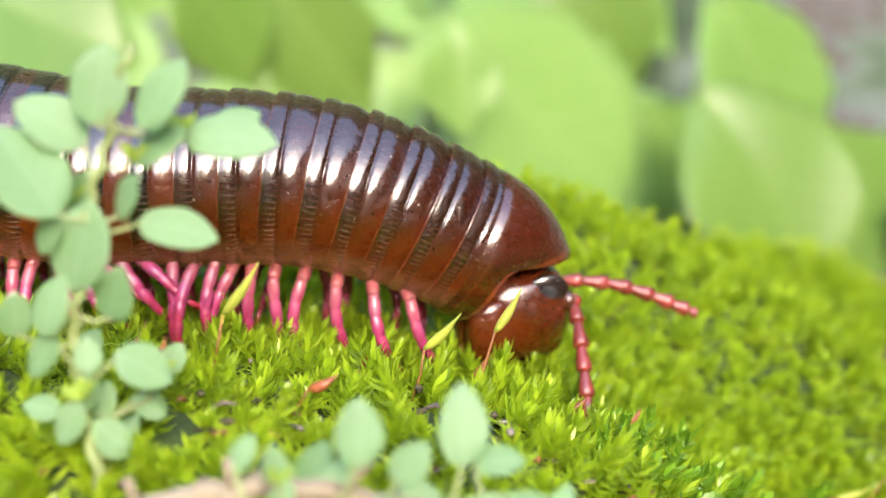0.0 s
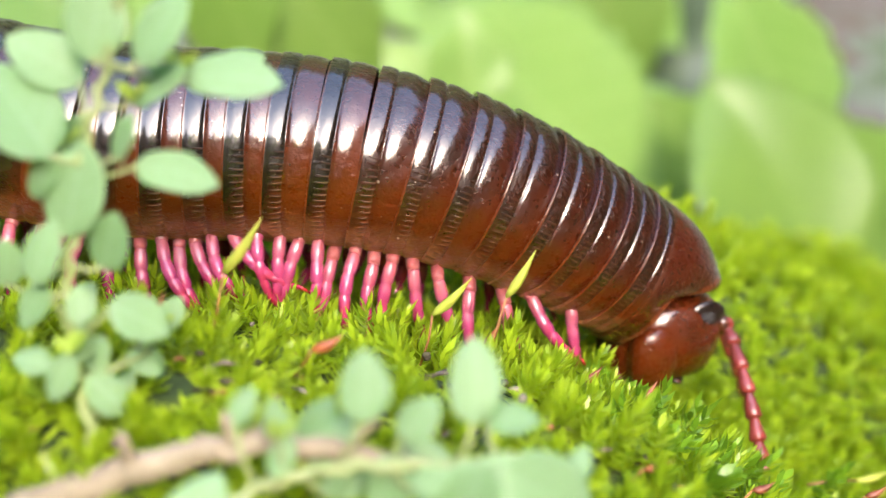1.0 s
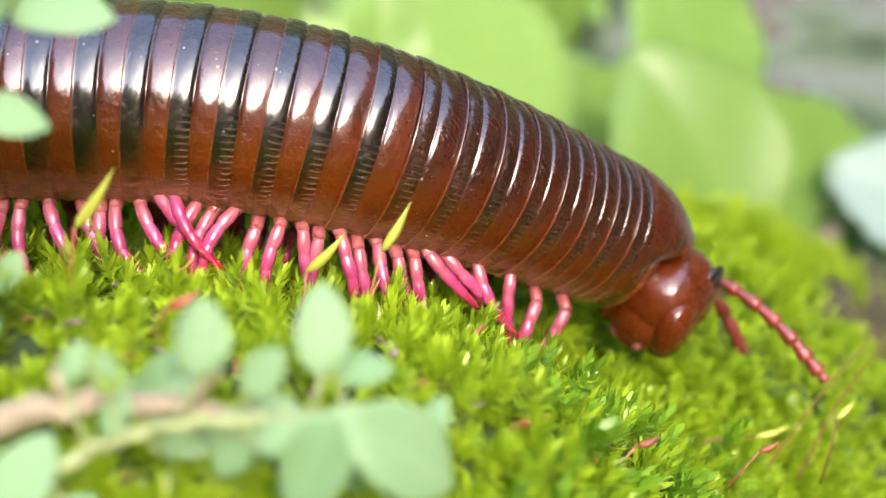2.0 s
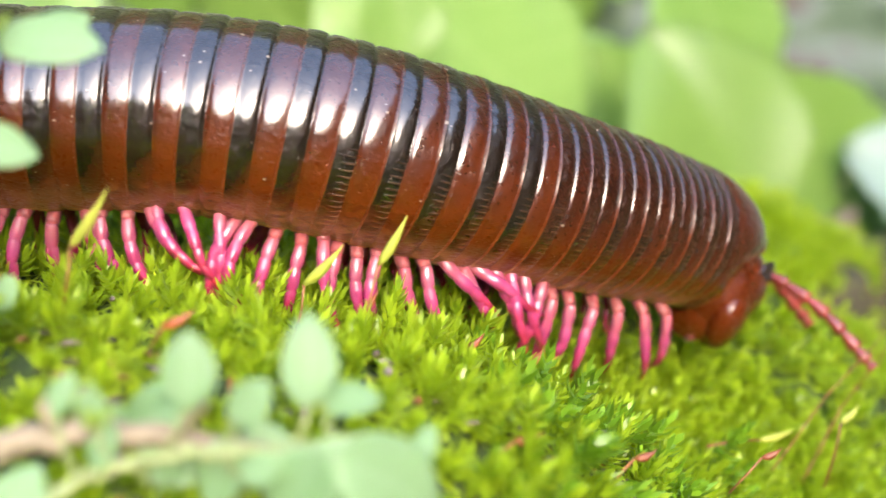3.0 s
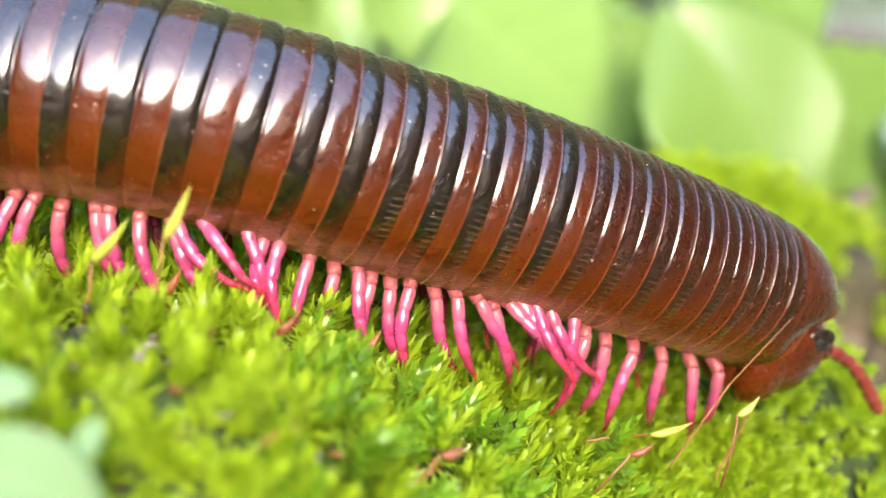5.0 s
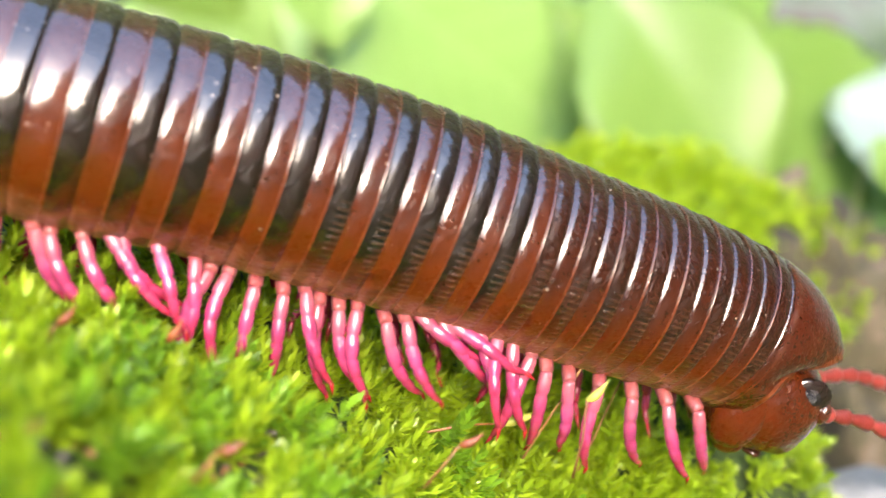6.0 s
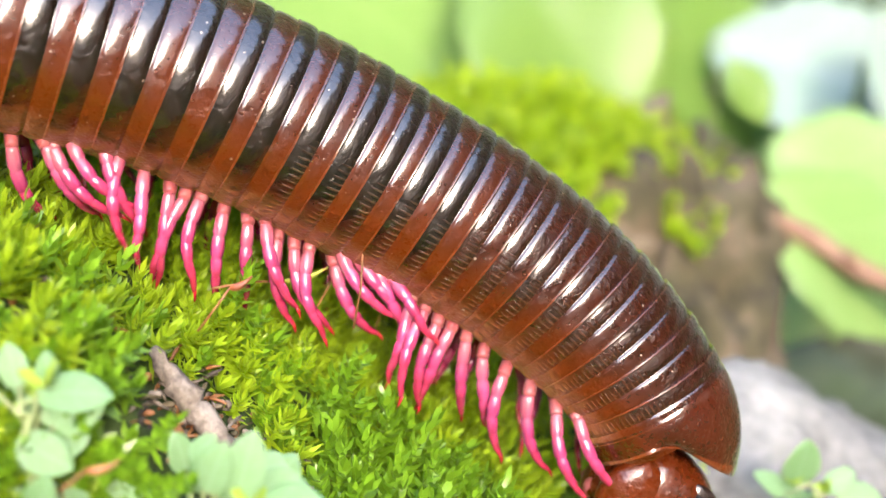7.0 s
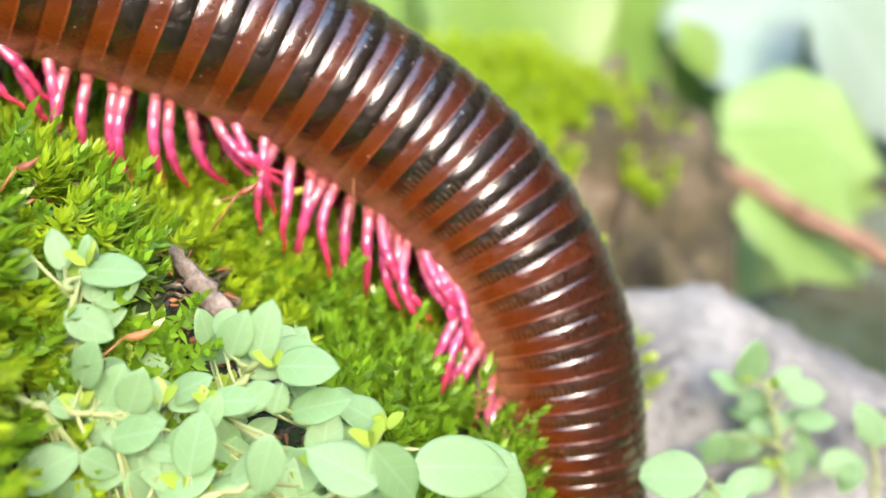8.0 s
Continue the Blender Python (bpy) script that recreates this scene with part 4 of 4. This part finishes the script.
herb("small fresh green herb growing on the stone", [(6.1, 0.6, -4.6), (5.95, 0.4, -4.1), (5.8, 0.3, -3.75)], [(5.5, 0.3, -3.66, 0.54, -8), (5.9, 0.3, -3.95, 0.4, 20), (6.1, 0.4, -3.85, 0.34, 40)], 8, spread=0.05)


def broad_plant(label, at, size, mat, seed, heart=0.12, slant=None):
    """A big soft leaf on a stalk that rises from the ground."""
    r = random.Random(seed)
    x, y, z = at
    plant = tagged(new("broad_leaf_plant"), label, "plant", "broad-leaved plants behind the mound")
    a = radians(r.uniform(-70, 10) if slant is None else slant)
    way = Vector((math.cos(a), r.uniform(-0.5, 0.1), math.sin(a))).normalized()
    me = mesh_of("leaf_blade", *blade(size, size * r.uniform(0.72, 0.9), 0.75, heart, 0.15, 0.14, 0.02, 20, 8, 0.05), [mat])
    foot = Vector(at) - way * size / 2
    part("leaf_blade", me, plant, at=facing(foot, way, (r.uniform(-0.4, 0.4), -0.8, 0.7)))
    gz = float(ground_z(foot.x - 0.5, foot.y + 1.0))
    pts = [(foot.x - 0.5, foot.y + 1.0, gz - 0.2), (foot.x - 0.35, foot.y + 0.7, (gz + foot.z) / 2), (foot.x - 0.12, foot.y + 0.2, foot.z - 0.1), tuple(foot)]
    part("leaf_stalk", mesh_of("leaf_stalk", *tube(pts, [0.022 * size + 0.015, 0.02 * size + 0.015, 0.018 * size + 0.01, 0.016 * size + 0.01], 8), [HERB_STEM]), plant)
    return plant


SOFT = "soft light green heart-shaped leaf on a stalk"
PALE = "pale whitish-green broad leaf on a stalk"
FRESH = "bright yellow-green broad leaf on a stalk"
for k, (x, y, z, size, fresh, slant) in enumerate((
        (2.71, 18.8, -0.96, 6.8, 0, -35), (7.0, 16.4, -2.1, 5.2, 1, -55), (-2.45, 16.4, 1.16, 3.4, 1, -50), (-4.0, 14.5, 1.6, 2.6, 1, -60), (-6.4, 12.5, 1.7, 2.8, 1, -20), (0.3, 16.1, 0.4, 2.2, 0, -80),
        (8.0, 18.3, -2.5, 4.8, 1, -30), (2.6, 22.6, -1.97, 6.0, 0, -10), (8.58, 10.2, -2.0, 1.0, 1, -60), (13.0, 15.4, -7.4, 5.0, 3, -50), (14.6, 16.4, -4.2, 4.0, 2, -20), (12.2, 17.9, -5.2, 3.6, 0, -20),
        (12.3, 17.2, -3.0, 4.4, 2, -15), (10.4, 19.0, -3.0, 5.0, 1, -40), (10.6, 11.2, -5.0, 3.4, 3, -45), (11.2, 12.4, -4.0, 3.0, 3, -20), (13.4, 15.0, -3.4, 3.6, 2, -60), (6.4, 21.0, -2.6, 4.6, 1, -50), (8.4, 22.6, -0.6, 5.4, 0, -60), (11.2, 14.5, -6.8, 5.5, 3, -35), (12.8, 16.2, -8.8, 5.0, 3, -60))):
    broad_plant((SOFT, FRESH, PALE, FRESH)[fresh], (x, y, z), size, (BROAD, BROAD_BRIGHT, BROAD_PALE, BROAD_LIME)[fresh], 20 + k, slant=slant)
rr = random.Random(77)
for k in range(34):
    x, y = rr.uniform(-16, 8), rr.uniform(22, 36)
    broad_plant(SOFT, (x, y, ground_z(x, y) + rr.uniform(0.8, 3.6)), rr.uniform(2.6, 5.2), BROAD if rr.random() < 0.7 else BROAD_BRIGHT, 100 + k)

# ---- twigs, bark and bits ----
def bar(name, pts, radii, mat, label, category, sides=10, wob=0.0, seed=0, shoots=()):
    p = np.array(pts, float)
    q = np.linspace(0, len(p) - 1, 5 * len(p))
    fine = np.array([[np.interp(a, range(len(p)), p[:, k]) for k in range(3)] for a in q])
    fine += wob * np.array([[math.sin(2.1 * i + seed), math.cos(1.7 * i + seed), math.sin(1.3 * i + 2 * seed)] for i in range(len(fine))])
    rad = np.interp(q, range(len(p)), radii) * (1 + 0.12 * np.sin(2.9 * np.arange(len(q)) + seed))
    ob = thing(name, mesh_of(name, *tube(fine, rad, sides), [mat]), label, category)
    for k, at in enumerate(shoots):
        i = int(at * (len(fine) - 1))
        out = np.array((0.5 * math.cos(2.4 * k + seed), -0.3, 0.7)) * radii[0] * 2.6
        part("side_shoot", mesh_of("side_shoot", *tube([fine[i], fine[i] + out * 0.6, fine[i] + out * 1.3 + (0.02, 0, 0)], [rad[i] * 0.6, rad[i] * 0.4, rad[i] * 0.3], 7), [mat]), ob)
    return ob


bar("twig", [(-2.6, -2.6, -0.02), (-2.02, -2.6, 0.22), (-1.66, -2.6, 0.34), (-1.3, -2.6, 0.41), (-0.92, -2.6, 0.36), (-0.5, -2.6, 0.26)], [0.085, 0.08, 0.07, 0.06, 0.05, 0.04], TWIG, "pale dry twig lying over the moss", "twig", wob=0.012, seed=2, shoots=(0.3, 0.55, 0.8))
bar("twig", [(-2.0, -2.6, 0.22), (-2.15, -2.5, 0.02), (-2.4, -2.4, -0.2)], [0.06, 0.05, 0.04], TWIG, "short pale dry twig lying over the moss", "twig", wob=0.01, seed=5, shoots=(0.5,))
bar("stick", [(8.9, 11.2, -3.95), (11.7, 10.4, -5.7), (15.5, 9.4, -8.0)], [0.17, 0.19, 0.21], STICK, "tan fallen stick lying among the leaves", "stick", wob=0.03, seed=3, shoots=(0.3, 0.6))
def lying(points, lift):
    return [(x, y, float(ground_z(x, y)) + lift) for x, y in points]


bar("bark_piece", lying([(2.02, -0.02), (2.2, -0.1), (2.36, -0.17), (2.54, -0.26)], 0.3), [0.04, 0.09, 0.085, 0.03], BARK, "small weathered grey-brown piece of bark in the moss", "bark", sides=7, wob=0.012)
bar("twig", lying([(2.5, 0.1), (2.3, 0.06), (2.08, 0.12)], 0.1), [0.02, 0.025, 0.018], BARK, "thin broken grey twig in the moss", "twig", sides=6, wob=0.008)
bar("twig", lying([(2.2, -0.3), (2.3, -0.14), (2.32, 0.1)], 0.08), [0.014, 0.02, 0.012], BARK, "thin broken grey twig in the moss", "twig", sides=6, wob=0.008, seed=4)


def litter(name, label, spots, seed, mats):
    """Crumbs, dead leaflets and splinters lying in the gaps of the moss."""
    r = random.Random(seed)
    pieces, fm = [], []
    for x, y, spread, count in spots:
        for _ in range(count):
            cx, cy = r.gauss(x, spread), r.gauss(y, spread)
            cz = float(ground_z(cx, cy)) + r.uniform(0.0, 0.16)
            if r.random() < 0.5:
                v, f = ball((r.uniform(0.015, 0.05), r.uniform(0.015, 0.04), r.uniform(0.012, 0.03)), (cx, cy, cz), 5, 7, lambda u: 1 + 0.4 * noise.noise(Vector(u) * 2 + Vector((cx, cy, 0)) * 9))
            else:
                w, ln = r.uniform(0, 6.28), r.uniform(0.06, 0.2)
                d = np.array((math.cos(w), math.sin(w), r.uniform(-0.3, 0.5))) * ln
                v, f = tube([np.array((cx, cy, cz)) - d / 2, (cx, cy, cz + 0.012), np.array((cx, cy, cz)) + d / 2], [0.008, 0.016, 0.005], 5)
            pieces.append((v, f))
            fm += [r.randrange(len(mats))] * len(f)
    return thing(name, mesh_of(name, *joined(*pieces), mats, fm), label, "litter", kind="stuff")


litter("soil_litter", "brown soil crumbs and dead moss splinters in a gap of the moss", [(2.32, -0.06, 0.2, 330), (1.6, -0.8, 0.35, 160), (2.5, -0.6, 0.4, 160), (1.2, -1.2, 0.3, 120), (3.2, 0.2, 0.4, 110), (-1.0, -1.8, 0.9, 160)], 9, [BARK, BROWN_BIT, SOIL])

def capsule_stalk(label, foot, knee, tip, fat, mat):
    """A moss fruit stalk: a thin bristle with a slender pointed capsule at its end."""
    ob = tagged(new("moss_fruit_stalk"), label, "moss stalk", "moss fruit stalks")
    foot, knee, tip = (np.array(v, float) for v in (foot, knee, tip))
    bendv = (foot + knee) / 2 + (0.02, 0, 0.02)
    part("bristle", mesh_of("bristle", *tube([foot, bendv, knee], [0.009, 0.008, 0.008], 6), [BROWN_BIT]), ob)
    pts = [knee + (tip - knee) * q + np.array((0, 0, -0.02)) * math.sin(math.pi * q) for q in (0, 0.15, 0.35, 0.55, 0.75, 0.9, 1.0)]
    part("capsule", mesh_of("capsule", *tube(pts, [fat * g for g in (0.3, 0.8, 1.0, 0.85, 0.5, 0.22, 0.06)], 9), [mat]), ob)
    return ob


GREENISH = "yellow-green moss fruit capsule on a thin bristle"
capsule_stalk(GREENISH, (-1.9, -1.0, 0.1), (-1.72, -1.1, 0.80), (-1.50, -1.11, 1.12), 0.034, STALK)
capsule_stalk(GREENISH, (-0.28, -0.5, -0.1), (-0.09, -0.54, 0.52), (0.08, -0.54, 0.82), 0.032, STALK)
capsule_stalk(GREENISH, (-0.62, -0.4, 0.0), (-0.54, -0.4, 0.36), (-0.3, -0.42, 0.61), 0.034, STALK)
capsule_stalk("thin green moss capsule lying over the moss", (2.3, 0.7, -1.25), (2.75, 0.9, -1.3), (3.05, 0.99, -1.25), 0.03, STALK)
capsule_stalk(GREENISH, (3.2, 0.7, -1.6), (3.3, 0.75, -1.1), (3.45, 0.8, -0.98), 0.03, STALK)
RUSTY = "rust-red dried moss capsule on a short bristle"
for k, (x, y, z, ln, a) in enumerate(((0.1, -0.65, 0.0, 0.24, 35), (0.69, -1.58, -0.12, 0.2, 15), (2.58, 0.11, -1.03, 0.2, 25), (-1.81, -1.06, 0.24, 0.22, 60), (-0.15, -0.2, 0.18, 0.24, 55), (0.5, -0.3, -0.05, 0.2, 40),
                                      (-2.3, -0.7, 0.55, 0.26, 65), (1.45, -1.0, -0.5, 0.18, 20), (-0.9, -0.35, 0.3, 0.22, 55), (2.0, -1.3, -1.5, 0.24, 12), (-2.0, -1.5, 0.72, 0.2, 70), (0.95, 0.1, -0.3, 0.2, 50))):
    w = np.array([math.cos(radians(a)), 0.1, math.sin(radians(a))]) * ln
    c = np.array([x, y, z])
    capsule_stalk(RUSTY, c - w * 1.6 - (0, 0, 0.15), c - w * 0.4, c + w * 0.4, 0.027, RED_BIT if k % 3 else BROWN_BIT)
capsule_stalk("pinkish dry moss capsule", (-1.3, -1.4, 0.3), (-1.2, -1.43, 0.46), (-1.03, -1.43, 0.55), 0.034, RED_BIT)
bar("grass_blade", [(3.3, 1.4, -1.9), (3.6, 1.5, -1.3), (3.95, 1.5, -0.75)], [0.008, 0.008, 0.003], BROWN_BIT, "thin dark dry grass stem standing in the moss", "grass", sides=5)
bar("grass_blade", [(2.9, 1.0, -1.6), (3.3, 1.05, -1.0), (3.7, 1.1, -0.55)], [0.008, 0.007, 0.003], BROWN_BIT, "thin dark dry grass stem standing in the moss", "grass", sides=5)


# ---- what moves ----
# seconds, then the pointing of the far and the near feeler: rise and turn in degrees
FEELERS = np.array([(0, -15, 0, -100, 0), (0.2, -35, 10, -70, 0), (0.4, -20, 10, -60, 0), (0.6, -45, 5, -62, 0), (0.8, -40, 0, -33, 0), (1.0, -70, 10, -92, 0), (1.2, -35, 15, -28, 0),
                    (1.4, -45, 0, -42, 0), (1.6, -60, 5, -42, 0), (1.8, -60, 10, -42, 0), (2.8, -60, 10, -75, 0), (3.0, -50, 10, -48, 0), (3.1, -20, 10, -17, 0), (3.2, -50, 10, -45, 0), (3.6, -50, 10, -42, 0),
                    (4.2, -70, 10, -78, 0), (4.6, -50, 30, -60, 30), (5.3, -25, 75, -30, 75), (5.6, -25, 70, -30, 70), (6.0, -20, 35, -35, 40), (6.5, -70, 10, -60, 10), (7.0, -60, 10, -80, 0), (8.0, -70, 10, -75, 0)])
# seconds and the number of steps taken
STRIDE = np.array([(0, -0.8), (1, 0.0), (1.5, 0.41), (2.8, 1.11), (3.5, 1.79), (4.2, 2.66), (5.5, 3.75), (6, 4.25), (6.5, 4.7), (7, 5.15), (8, 6.1)])


def leg_angles(t, s, sgn):
    """Swing, lift and curl of a leg, in degrees: waves of steps run forwards along the body."""
    q = ((s - 3.76) / 2.1 + float(glide(STRIDE, t)[0]) + 0.89 + (0.04 if sgn > 0 else 0) + 0.05 * math.sin(37.0 * s + sgn)) % 1.0
    if q < 0.6:
        k = q / 0.6
        return 24 - 42 * k, 0.0, 6 * math.sin(k * math.pi)
    k = (q - 0.6) / 0.4
    up = math.sin(k * math.pi)
    return -18 + 42 * (k * k * (3 - 2 * k)) + 48 * up * k, 44 * up, 34 * up


# seconds, then the head's shift forward and up (cm) and its turn to the far side (degrees)
NODS = np.array([(0, 0.05, -0.04, 0), (0.5, 0, 0, 0), (1.0, 0.05, -0.02, 12), (1.5, 0.22, 0.04, 30), (2.8, 0.1, 0, 30), (4.2, 0.05, 0, 20), (5.5, 0.0, 0, 15), (6.5, 0.06, 0.02, 0), (7.1, 0.15, 0.05, 0), (8, 0.15, 0.05, 0)], float)


def motions():
    for ob, mid, p in RINGS[1:]:
        walk(ob, [(t, body_pose(t, stretched(t, mid))) for t in STEPS])
    collar, mid, p = RINGS[0]
    rows = []
    for t in STEPS:
        free, held = body_pose(t, mid), body_pose(t, mid + p / 2) @ pose(p / 2 * CM, 0, 0)
        rows.append((t, free.lerp(held, float(smooth(2.0, 4.9, t)))))
    walk(collar, rows)
    heads = {}
    for t in STEPS:
        ahead, rise, turn = glide(NODS, t)
        heads[t] = body_pose(t, 0.72) @ pose((HEAD_AT[0] + ahead) * CM, 0, (HEAD_AT[1] + rise) * CM, 0, 0, turn) @ pose(0, 0, 0, 0, math.degrees(HEAD_DOWN), 0)
    walk(head, [(t, heads[t]) for t in STEPS])
    for feeler, sgn in ANTENNAE:
        rows = []
        for t in STEPS:
            far_up, far_turn, near_up, near_turn = glide(FEELERS, t)
            up_, turn_ = (far_up, far_turn) if sgn > 0 else (near_up, near_turn)
            root = heads[t] @ Vector((-0.12 * CM, sgn * 0.22 * CM, 0.28 * CM))
            a, w = radians(up_ + 15), radians(turn_)
            reach = Vector((math.cos(a) * math.cos(w), math.cos(a) * math.sin(w) - (0.1 if sgn > 0 else 0.95) * abs(math.sin(a)), math.sin(a) * 0.75))
            rows.append((t, Matrix.Translation(root) @ pose(0, 0, 0, 0, -math.degrees(math.atan2(reach.z, math.hypot(reach.x, reach.y))), math.degrees(math.atan2(reach.y, reach.x)))))
        walk(feeler, rows)
    for leg, shank, s, sgn, r in LEGS:
        upper, lower = [], []
        for t in STEPS:
            swing, lift, curl = leg_angles(t, s, sgn)
            side = pose(0, 0, 0, 0, 0, (0 if sgn > 0 else 180) + 9 * math.sin(53 * s + 2 * sgn))
            bp = body_pose(t, stretched(t, s))
            dip = max(0.0, math.degrees(math.asin(-bp.col[0].z)))
            swing, lift, curl = swing + 0.8 * dip + 8 * math.sin(71 * s + sgn), lift + 7 * math.sin(29 * s + sgn), curl + 9 * math.sin(43 * s)
            upper.append((t, bp @ pose(0, sgn * 0.14 * CM, -0.83 * r * CM) @ pose(0, 0, 0, 0, -swing, 0) @ side @ pose(0, 0, 0, lift, 0, 0)))
            lower.append((t, pose(0, 0.255 * CM, -0.055 * CM, -curl, 0, 0)))
        walk(leg, upper)
        walk(shank, lower)


motions()
